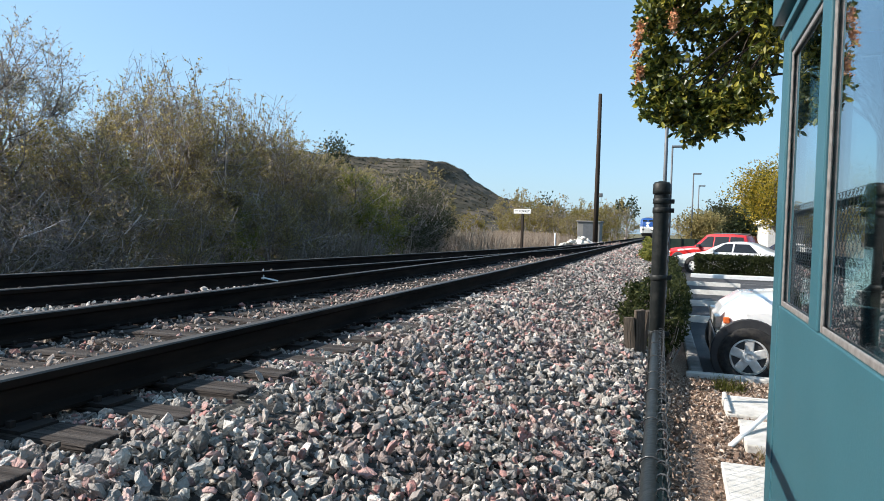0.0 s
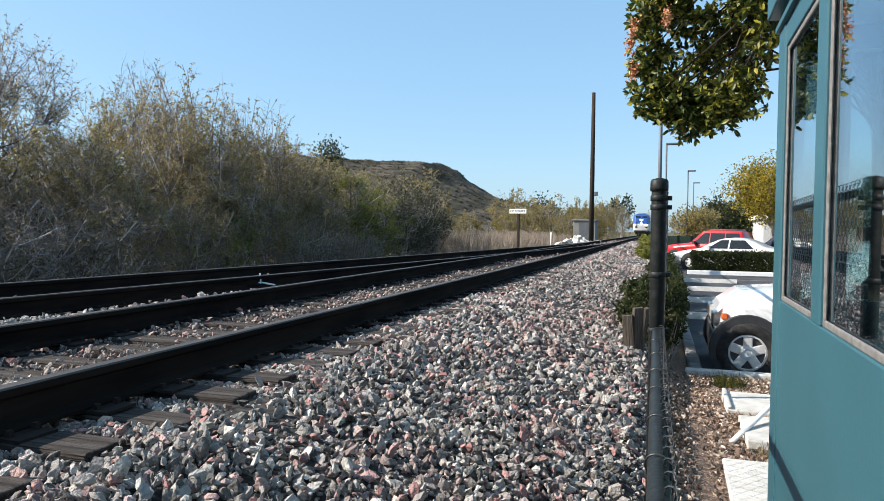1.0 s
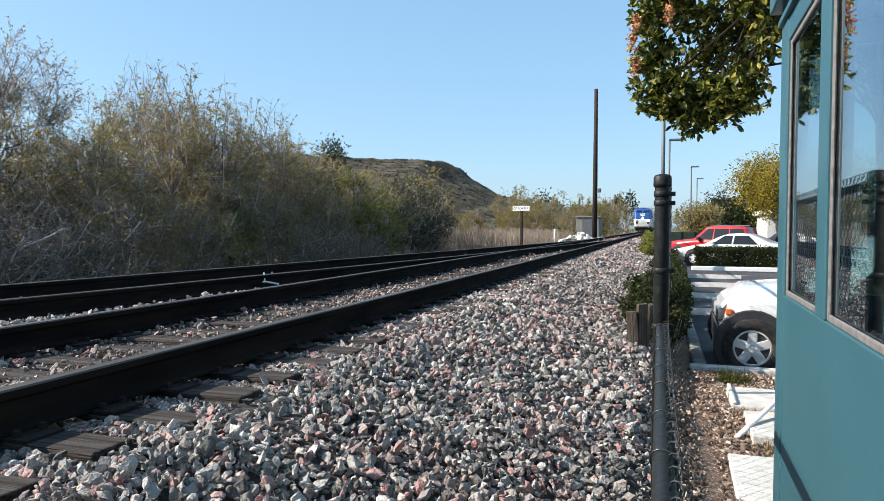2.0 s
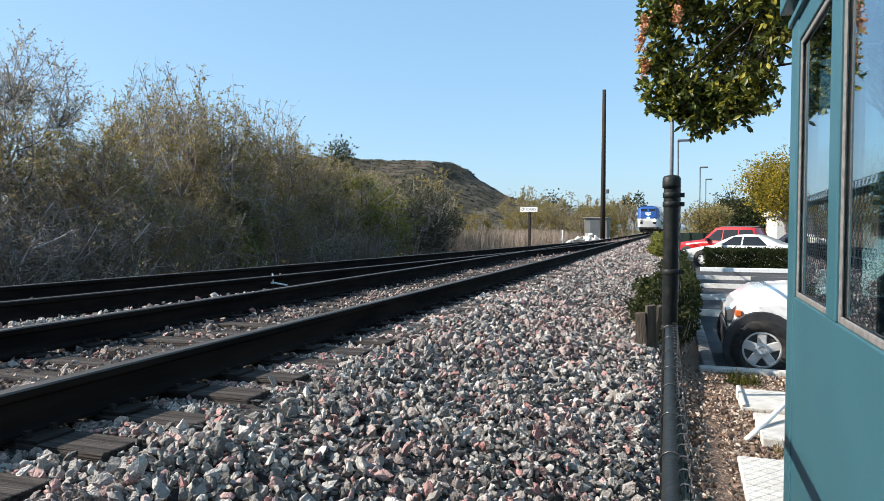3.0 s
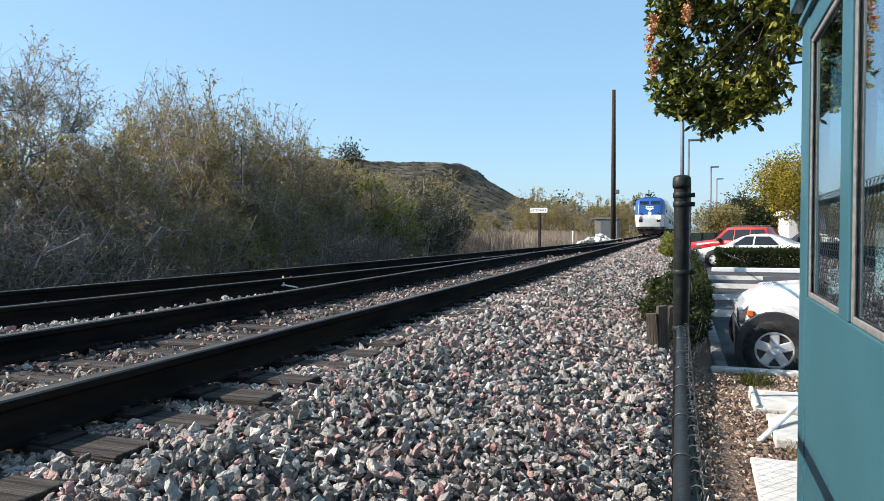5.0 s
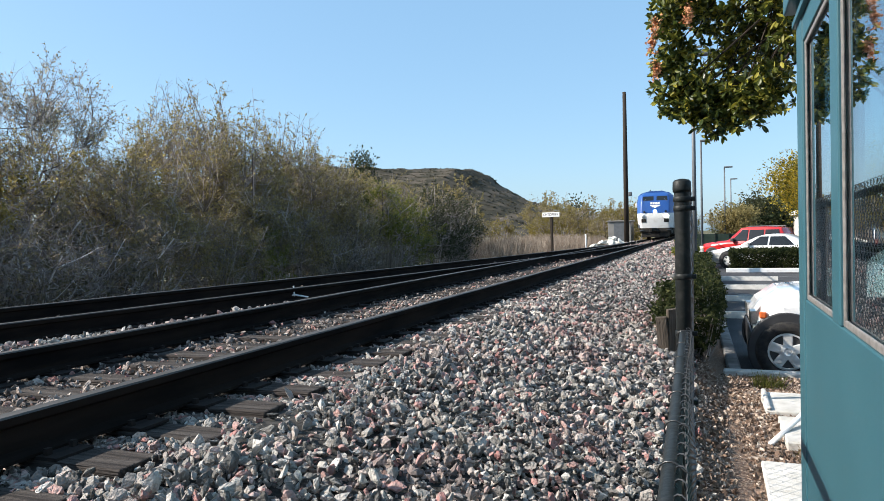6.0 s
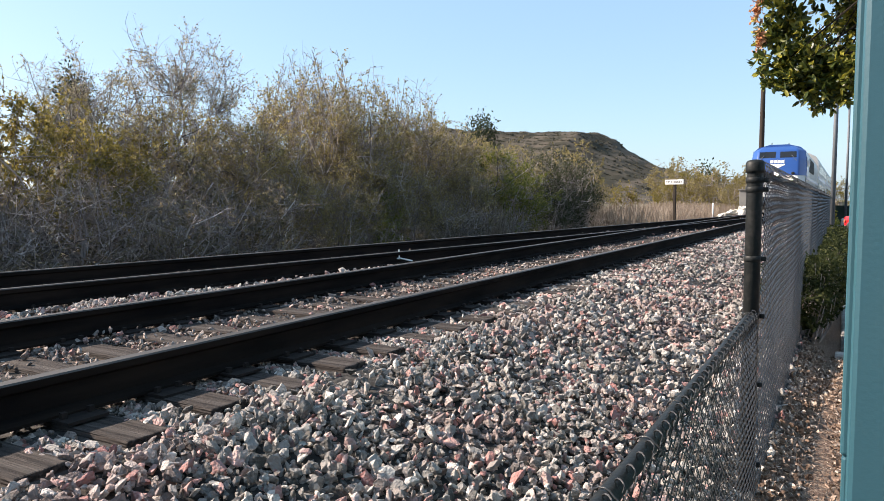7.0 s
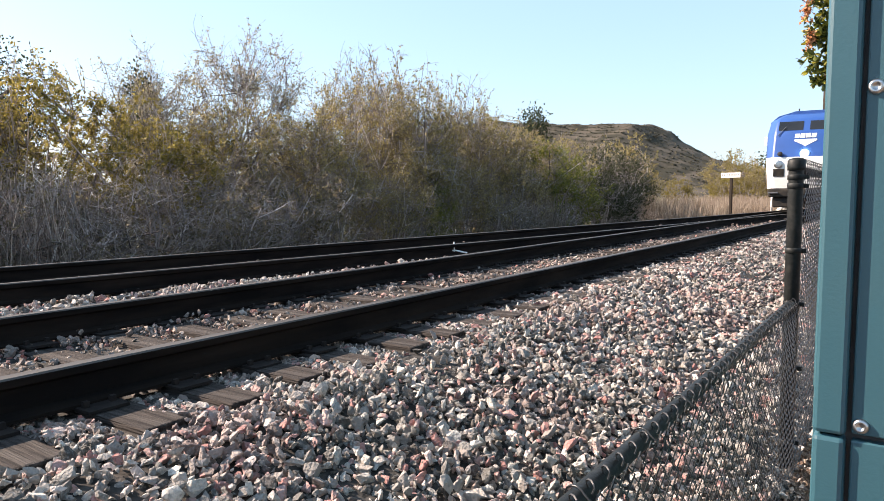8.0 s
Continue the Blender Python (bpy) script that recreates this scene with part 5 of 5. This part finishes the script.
suv("suv", "white sport utility vehicle with alloy wheels and dark bumper", M_CARW, pose(0.1, 10.2, -0.985), snub=0.26)
sedan("sedan", "silver-white sedan parked behind the hedge", M_CARS, pose(-0.05, 33.6, -0.8, 0, 0, -20) @ Matrix.Diagonal((0.94, 1, 1, 1)))
suv("suv", "red sport utility vehicle with roof rails", M_CARR, pose(-0.3, 37.2, -0.8, 0, 0, -24) @ Matrix.Diagonal((0.86, 1, 1, 1)))
suv("suv", "dark navy sport utility vehicle", M_CARN, pose(3.1, 40.5, -0.8, 0, 0, -20))
sedan("sedan", "dark sedan far across the lot", M_CARN, pose(0.0, 44.0, -0.8))
suv("suv", "white van-like vehicle seen beyond the booth", M_CARW, pose(7.0, 14.2, -0.96))
sedan("sedan", "silver-white sedan parked beside the booth", M_CARS, pose(6.2, 20.5, -0.9))


# ---- small things by the booth ----
def pad(x0, x1, y0, y1, z0, z1, label):
    put("concrete_pad", Geo().box(x0, x1, y0, y1, z0, z1, 0.012).mesh("concrete_pad"), M_CONC, None, label, "pad", "concrete pads")


pad(0.21, 0.95, 4.28, 5.12, -0.9, -0.69, "pale concrete pad in the mulch beside the booth")
pad(0.4, 1.0, 5.5, 6.25, -0.9, -0.66, "pale concrete pad in the mulch beside the booth")
pad(0.33, 1.0, 6.5, 7.25, -0.95, -0.685, "pale concrete pad with a raised rim")
pad(0.33, 0.37, 6.5, 7.25, -0.681, -0.655, "raised concrete rim of a pad")
brace = empty("pipe_post", "white painted pipe post with a slanting brace", "post")
put("post", Geo().tube([(0.76, 6.4, -0.75), (0.76, 6.4, 0.1)], 0.03, 12).mesh("post", True), M_WHITE, brace)
put("brace", Geo().tube([(0.74, 6.4, -0.42), (0.66, 6.25, -0.55), (0.3, 5.55, -0.7)], 0.02, 10).mesh("brace", True), M_WHITE, brace)
put("box", Geo().box(0.7, 0.82, 6.34, 6.46, -0.42, -0.22, 0.01).mesh("box"), M_WHITE, brace)
boards = empty("timber_stub", "weathered upright boards leaning beside the fence", "boards")
for i, (x, y, h) in enumerate(((-0.56, 7.62, 0.34), (-0.48, 7.7, 0.42), (-0.45, 7.9, 0.4))):
    put("board", Geo().box(-0.055, 0.055, -0.025, 0.025, -0.35, h, 0.006).mesh("board"), M_OLDWOOD, boards, m=pose(x, y, -0.38, 3 + 3 * i, -4, 35 * i))
blades("grass_tuft", 0.3, 0.6, 7.9, 8.3, 160, 0.16, 65, M_LEAF["green"], "tuft of green grass in the mulch", "grass", 0.5, 0.004)
blades("grass_tuft", 0.45, 0.75, 5.2, 5.45, 110, 0.1, 66, M_LEAF["willow"], "tuft of dry grass by the pads", "grass", 0.6, 0.003)
rng = np.random.default_rng(77)
p = np.concatenate([scatter(-0.5, 1.2, 2.2, 8.8, 0.024, rng), scatter(-0.1, 2.0, -2.5, 2.2, 0.06, rng)])
p = p[(p[:, 0] > xf(p[:, 1]) + 0.05)]
p = p[~((p[:, 0] > 0.2) & (p[:, 0] < 1.95) & (p[:, 1] < 3.1) & (p[:, 1] > 0.9))]
s = 0.0135 * np.exp(rng.normal(0, 0.35, len(p)))
for x0, x1, y0, y1 in ((0.19, 1.0, 4.24, 5.15), (0.38, 1.05, 5.46, 6.28), (0.31, 1.05, 6.46, 7.28)):
    p = p[~((p[:, 0] > x0) & (p[:, 0] < x1) & (p[:, 1] > y0) & (p[:, 1] < y1))]
s = 0.0135 * np.exp(rng.normal(0, 0.35, len(p)))
P = np.column_stack([p, ground_z(*p.T) + 0.007 + 0.005 * rng.random(len(p))])
FLAT = [(V * np.array([1.2, 0.7, 0.22]), F) for V, F in SHAPES[:8]]
put("bark_chips", stone_mesh("bark_chips", P, s, rng, FLAT), M_CHIP, None, "loose brown and tan bark chips", "mulch", kind="stuff")
stick = Geo().tube([(-5.42, 8.0, 0.08), (-5.36, 8.1, 0.1), (-5.2, 8.2, 0.06)], 0.012, 6).tube([(-5.36, 8.1, 0.08), (-5.38, 8.12, 0.22)], 0.01, 6)
put("stick", stick.mesh("stick"), M_WHITE, None, "pale stick lying on the ballast", "stick")


# ---- trackside ----
def bars(parent, x, y, z, widths, h, mat, face=-0.012):
    for w, dx in widths:
        put("bar", Geo().box(x + dx, x + dx + w, y + face - 0.004, y + face, z - h / 2, z + h / 2).mesh("bar"), mat, parent)


def sign():
    s = empty("station_sign", "white board sign with black letters on a dark post", "sign", m=pose(-7.95, 36.0, 0))
    put("post", Geo().box(-0.06, 0.06, -0.06, 0.06, -0.8, 1.83, 0.01).mesh("post"), M_POLE, s, "dark wooden post")
    put("board", Geo().box(-0.48, 0.48, -0.1, -0.07, 1.72, 1.96, 0.006).mesh("board"), M_WHITE, s, "white board")
    cu = bpy.data.curves.new("lettering", "FONT")
    cu.body, cu.size, cu.align_x, cu.align_y, cu.extrude = "CP TORREY", 0.165, "CENTER", "CENTER", 0.003
    t = new("lettering", cu)
    cu.materials.append(M_SIGNB)
    t.parent, t.matrix_basis = s, pose(0, -0.105, 1.84, 90, 0, 0)
    tagged(t, "black capital letters")
    s.matrix_basis = pose(-7.95, 36.0, 0, 0, 0, -12)


sign()
pole = empty("utility_pole", "tall dark wooden pole without wires", "pole")
put("shaft", Geo().tube([(-6.95, 60.5, -0.6), (-6.95, 60.5, 6.0), (-6.95, 60.5, 12.6)], [0.22, 0.19, 0.15], 12).mesh("shaft", True), M_POLE, pole)
put("lamp_bracket", Geo().tube([(-6.95, 60.4, 3.9), (-6.6, 60.4, 4.0)], 0.05, 8).box(-6.75, -6.45, 60.25, 60.55, 3.85, 4.2, 0.05).mesh("lamp_bracket"), M_GALV, pole)
hut = empty("signal_hut", "grey metal equipment hut beside the track", "hut")
put("body", Geo().box(-8.7, -6.75, 62.0, 64.2, -0.4, 1.75, 0.03).mesh("body"), M_BOXP, hut)
put("roof", Geo().box(-8.8, -6.65, 61.9, 64.3, 1.752, 1.87, 0.03).mesh("roof"), M_BOXP, hut)
put("door", Geo().box(-8.2, -7.3, 61.97, 61.998, -0.2, 1.6, 0.005).mesh("door"), M_GALV, hut)
rng = np.random.default_rng(31)
P = np.column_stack([rng.uniform(-8.2, -6.2, 40), rng.uniform(50.0, 52.5, 40), np.zeros(40)])
P[:, 2] = -0.1 + 0.55 * np.exp(-((P[:, 0] + 6.9) / 0.7) ** 2) * rng.random(40)
M_RUBBLE = material("white_rubble", (0.72, 0.7, 0.64), 0.9, island=[(0.0, (0.5, 0.48, 0.43)), (1.0, (0.82, 0.8, 0.75))], second=(0.6, 0.57, 0.5), scale=5)
put("rubble", stone_mesh("rubble", P, rng.uniform(0.14, 0.32, 40), rng, SHAPES), M_RUBBLE, None, "pile of pale broken concrete beside the track", "rubble", kind="stuff")
put("marker_post", Geo().tube([(-8.25, 48.0, -0.5), (-8.25, 48.0, 0.75)], 0.05, 8).mesh("marker_post", True), M_WHITE, None, "short white marker post", "post")


def street_lamp(x, y, h, arm=0.75):
    s = empty("street_lamp", "tall grey parking-lot lamp with a flat head", "street lamp", "parking-lot lamps")
    z = float(lot_z(y))
    put("pole", Geo().tube([(x, y, z), (x, y, z + h)], [0.085, 0.065], 10).mesh("pole", True), M_GALV, s)
    put("lamp_head", Geo().box(x - 0.05, x + arm, y - 0.17, y + 0.17, z + h, z + h + 0.14, 0.03).mesh("lamp_head"), M_GALV, s)
    put("base", Geo().lathe([(0.25, 0), (0.25, 0.5), (0.2, 0.55)], 14, pose(x, y, z)).mesh("base"), M_CONC, s)


street_lamp(-0.75, 28.5, 8.3)
street_lamp(-0.85, 52.0, 7.8)
street_lamp(0.95, 75.0, 7.8)
street_lamp(1.9, 93.0, 7.8)
scr = empty("screened_fence", "far fence covered with dark green screen cloth", "fence")
put("screen", Geo().box(-2.0, 3.0, 58.0, 58.04, -0.9, 0.55).mesh("screen"), M_SCREEN, scr)
for x in np.arange(-2.0, 3.1, 1.0):
    put("post", Geo().tube([(x, 57.95, -0.9), (x, 57.95, 0.62)], 0.03, 8).mesh("post"), M_POST, scr)
shop = empty("low_building", "low pale building beyond the parking lot", "building")
put("wall", Geo().box(9.0, 40.0, 84.0, 96.0, -0.9, 2.4, 0.05).mesh("wall"), M_CONC, shop)
put("roof", Geo().box(8.6, 40.4, 83.5, 96.5, 2.402, 2.9, 0.05).mesh("roof"), M_WHITE, shop)
for x in range(10, 38, 4):
    put("window", Geo().box(x, x + 2.4, 83.95, 83.995, 0.2, 1.6).mesh("window"), M_PANE, shop)


# ---- train ----
LEV = [(1.0, 0.12, 1.15, 1.45, 0.8), (1.9, 0.0, 1.18, 1.5, 0.78), (2.32, 0.03, 1.18, 1.52, 0.8), (3.35, 0.32, 1.16, 1.52, 0.98), (3.95, 0.66, 1.1, 1.42, 1.25), (4.18, 1.05, 0.92, 1.12, 1.6), (4.36, 1.9, 0.4, 0.5, 2.3)]


def ring(level, length):
    z, yf, wf, ws, yc = level
    return [(-ws, length, z), (-ws, yc, z), (-wf, yf, z), (wf, yf, z), (ws, yc, z), (ws, length, z)]


def shell(name, levels, cols, length, close_top=False):
    """The skin between some levels of the car body, for some stretches of its plan outline, as a plate with depth."""
    V, F = [], []
    for lv in levels:
        V += ring(lv, length)
    n = 6
    for i in range(len(levels) - 1):
        for j in cols:
            F.append((i * n + j, i * n + j + 1, (i + 1) * n + j + 1, (i + 1) * n + j))
    if close_top:
        F.append(tuple((len(levels) - 1) * n + j for j in range(n)))
    bm = bmesh.new()
    vs = [bm.verts.new(v) for v in V]
    for f in F:
        bm.faces.new([vs[i] for i in f])
    bmesh.ops.delete(bm, geom=[v for v in bm.verts if not v.link_faces], context="VERTS")
    bmesh.ops.recalc_face_normals(bm, faces=bm.faces)
    inner = [e for e in bm.edges if len(e.link_faces) == 2]
    bmesh.ops.bevel(bm, geom=inner, offset=0.1, segments=4, affect="EDGES", profile=0.5, clamp_overlap=True)
    me = bpy.data.meshes.new(name)
    bm.to_mesh(me)
    bm.free()
    me.polygons.foreach_set("use_smooth", [True] * len(me.polygons))
    return me


def on_nose(z):
    """Depth of the nose's middle face at a height."""
    zs_, ys_ = [l[0] for l in LEV], [l[1] for l in LEV]
    return float(np.interp(z, zs_, ys_))


def nose_plate(pts, proud, thick=0.02):
    """A plate lying on the nose's middle face; pts are (x, z)."""
    n = len(pts)
    V = [(x, on_nose(z) - proud, z) for x, z in pts] + [(x, on_nose(z) - proud + thick, z) for x, z in pts]
    F = [tuple(range(n)), tuple(range(2 * n - 1, n - 1, -1))] + [(i, n + i, n + (i + 1) % n, (i + 1) % n) for i in range(n)]
    return Geo().add(V, F)


def bogie(parent, y):
    b = put("bogie", Geo().box(-1.25, -1.05, y - 1.9, y + 1.9, 0.45, 0.8, 0.05).box(1.05, 1.25, y - 1.9, y + 1.9, 0.45, 0.8, 0.05).box(-1.05, 1.05, y - 0.3, y + 0.3, 0.5, 0.9, 0.05).mesh("bogie"), M_BLACK, parent, "grimy black bogie frame")
    for dy in (-1.35, 1.35):
        for s in (-1, 1):
            put("wheel", Geo().lathe([(0.5, -0.07), (0.53, -0.06), (0.5, -0.03), (0.49, 0.07), (0.3, 0.05), (0.1, 0.08)], 28, pose(s * 0.7525, y + dy, 0.5, 0, 90, 0)).mesh("wheel"), M_RAIL_SHADED, b, "steel wheel")


def locomotive():
    t = empty("locomotive", "blue and silver streamlined diesel locomotive with lit headlights", "locomotive", "passenger train")
    L = 21.0
    put("cab_front", shell("cab_front", LEV[2:], (1, 2, 3), 2.6), M_BLUE, t, "glossy blue cab front")
    put("nose", shell("nose", LEV[:3], (1, 2, 3), 2.6), M_TWHITE, t, "white lower nose")
    V, F = [], []
    prof = [(1.46, 1.0), (1.51, 1.9), (1.53, 2.32), (1.53, 3.35), (1.44, 3.9), (1.15, 4.16), (0.5, 4.34)]
    for s in (-1, 1):
        for y in (1.3, L):
            V += [(s * a, y, b) for a, b in prof]
    k = len(prof)
    for o in (0, 2 * k):
        F += [(o + i, o + i + 1, o + k + i + 1, o + k + i) for i in range(k - 1)]
    F += [(k - 1, 3 * k - 1, 4 * k - 1, 2 * k - 1), (0, 2 * k, 3 * k, k), tuple(range(k, 2 * k)) + tuple(range(4 * k - 1, 3 * k - 1, -1))]
    put("body", Geo().add(V, F).mesh("body"), M_SILVER, t, "silver car body")
    V, F = [], []
    rim = [(-a - 0.012, b) for a, b in prof[2:]] + [(a + 0.012, b) for a, b in reversed(prof[2:])]
    rim = [(a, b + (0.012 if b > 3.5 else 0)) for a, b in rim]
    for y in (1.28, 4.2):
        V += [(a, y, b) for a, b in rim]
    k = len(rim)
    F = [(i, i + 1, k + i + 1, k + i) for i in range(k - 1)] + [tuple(range(k)), tuple(range(2 * k - 1, k - 1, -1)), (0, k, 2 * k - 1, k - 1)]
    put("cab_roof", Geo().add(V, F).mesh("cab_roof"), M_BLUE, t, "glossy blue cab sides and roof")
    for s in (-1, 1):
        put("side_window", Geo().box(s * 1.5 - 0.04, s * 1.5 + 0.04, 1.75, 2.55, 2.95, 3.5, 0.02).mesh("side_window"), M_PANE, t, "dark cab side window")
        put("stripe", Geo().box(s * 1.535 - 0.006, s * 1.535 + 0.006, 1.4, L, 2.1, 2.3).mesh("stripe"), M_BLUE, t, "blue side stripe")
        put("grille", Geo().box(s * 1.535 - 0.012, s * 1.535 + 0.012, 5.0, 12.0, 2.7, 3.6).mesh("grille"), M_BLACK, t, "dark side grille")
        put("mirror", Geo().box(s * 1.62 - 0.09, s * 1.62 + 0.09, 1.42, 1.5, 2.9, 3.3, 0.02).mesh("mirror"), M_TWHITE, t, "pale side mirror")
        a, b = (0.12, 1.02) if s > 0 else (-1.02, -0.12)
        w = put("windshield", nose_plate([(a, 3.46), (b, 3.46), (b * 0.98, 3.85), (a, 3.85)], 0.012).mesh("windshield"), M_PANE, t, "dark windshield pane")
        put("wiper", Geo().tube([(s * 1.02, on_nose(3.3) - 0.05, 3.25), (s * 0.75, on_nose(3.6) - 0.05, 3.62)], 0.014, 6).mesh("wiper"), M_GALV, w)
        put("headlight", Geo().lathe([(0.17, 0.0), (0.17, 0.05), (0.12, 0.075), (0.03, 0.08)], 20, pose(s * 0.93, on_nose(2.02) + 0.02, 2.02, 90, 0, 0)).mesh("headlight"), L_HEAD if s > 0 else M_CHROME, t, "lit lower headlight" if s > 0 else "unlit lower lamp")
        put("vent", nose_plate([(s * 0.72, 1.5), (s * 1.12, 1.5), (s * 1.12, 1.82), (s * 0.72, 1.82)], 0.015).mesh("vent"), M_BLACK, t, "black opening")
        put("horn", Geo().lathe([(0.06, 0), (0.1, 0.12), (0.03, 0.14)], 12, pose(s * 0.88, on_nose(2.45) + 0.02, 2.45, 90, 0, 0)).mesh("horn"), M_BLACK, t, "small dark lamp")
    put("headlight", Geo().lathe([(0.15, 0.0), (0.15, 0.06), (0.1, 0.085), (0.03, 0.09)], 20, pose(0.0, on_nose(2.46) + 0.02, 2.46, 90, 0, 0)).mesh("headlight"), L_HEAD, t, "lit centre headlight")
    for i in range(4):
        x = -0.4 + 0.2 * i
        put("bar", nose_plate([(x, 3.12), (x + 0.17, 3.12), (x + 0.18, 3.3), (x + 0.01, 3.3)], 0.014).mesh("bar"), M_TWHITE, t, "white painted bar")
    put("emblem", nose_plate([(-0.4, 3.06), (-0.42, 3.0), (-0.08, 2.82), (0.0, 2.74), (0.08, 2.82), (0.42, 3.0), (0.4, 3.06)], 0.014).mesh("emblem"), M_TWHITE, t, "white arrow-shaped emblem")
    put("pilot", Geo().box(-1.3, 1.3, 0.1, 1.0, 0.62, 1.0, 0.06).box(-1.15, 1.15, 0.2, 0.8, 0.18, 0.62, 0.05).mesh("pilot"), M_BLACK, t, "grimy black pilot plate")
    put("coupler", Geo().box(-0.16, 0.16, -0.45, 0.3, 0.7, 0.98, 0.05).box(-0.24, 0.24, -0.6, -0.35, 0.68, 1.0, 0.07).mesh("coupler"), M_BLACK, t)
    for s in (-1, 1):
        put("hose", Geo().tube([(s * 0.45, 0.05, 0.9), (s * 0.5, -0.15, 0.55), (s * 0.3, -0.2, 0.45)], 0.03, 8).mesh("hose"), M_BLACK, t)
        put("step", Geo().box(s * 1.1 - 0.18, s * 1.1 + 0.18, 0.0, 0.3, 0.78, 0.84, 0.01).mesh("step"), M_GALV, t)
    put("roof_antenna", Geo().tube([(-0.45, 1.7, 4.25), (-0.45, 1.7, 4.5)], 0.03, 6).tube([(0.5, 1.8, 4.25), (0.5, 1.8, 4.45)], 0.03, 6).mesh("roof_antenna"), M_BLACK, t)
    bogie(t, 3.6)
    bogie(t, 16.8)
    put("fuel_tank", Geo().box(-1.3, 1.3, 6.5, 13.8, 0.35, 1.0, 0.1).mesh("fuel_tank"), M_BLACK, t)
    return t


def coach(k):
    t = empty("coach", "silver bi-level passenger coach with dark window bands", "railway coach", "passenger train")
    L = 25.5
    prof = [(-1.5, 0.7), (-1.53, 1.2), (-1.53, 4.0), (-1.35, 4.5), (-0.8, 4.8), (0.8, 4.8), (1.35, 4.5), (1.53, 4.0), (1.53, 1.2), (1.5, 0.7)]
    put("body", Geo().sweep(prof, [(0, 0.3, 0), (0, L, 0)]).mesh("body"), M_SILVER, t)
    for s in (-1, 1):
        for z in (1.5, 3.2):
            for i in range(9):
                y = 2.6 + i * 2.5
                put("window", Geo().box(s * 1.53 - 0.02, s * 1.53 + 0.02, y, y + 1.6, z, z + 0.7, 0.01).mesh("window"), M_PANE, t, "dark window pane")
        put("stripe", Geo().box(s * 1.535 - 0.008, s * 1.535 + 0.008, 0.4, L, 2.55, 2.85).mesh("stripe"), M_BLUE, t, "blue side stripe")
    bogie(t, 3.5)
    bogie(t, 22.3)
    return t


loco = locomotive()
loco.scale = (1, 1, 0.955)
COACHES = [coach(0)]
for _ in range(3):
    COACHES.append(copy_thing(COACHES[0], Matrix()))


def on_track(y, length):
    """The pose of a car whose front stands at y along the main track."""
    x0, x1 = xc(y + 0.15 * length), xc(y + 0.85 * length)
    turn = math.degrees(math.atan2(-(x1 - x0), 0.7 * length))
    return pose(x0 + (x0 - x1) / 0.7 * 0.15, y, 0.19, 0, 0, turn)


def motions():
    fronts = [(t, 153.2 - 15.2 * t - 0.08 * max(0, t - 5) ** 2) for t in range(9)]
    walk(loco, [(t, on_track(y, 21.0)) for t, y in fronts])
    for i, c in enumerate(COACHES):
        walk(c, [(t, on_track(y + 21.6 + 26.2 * i, 25.5)) for t, y in fronts])


motions()
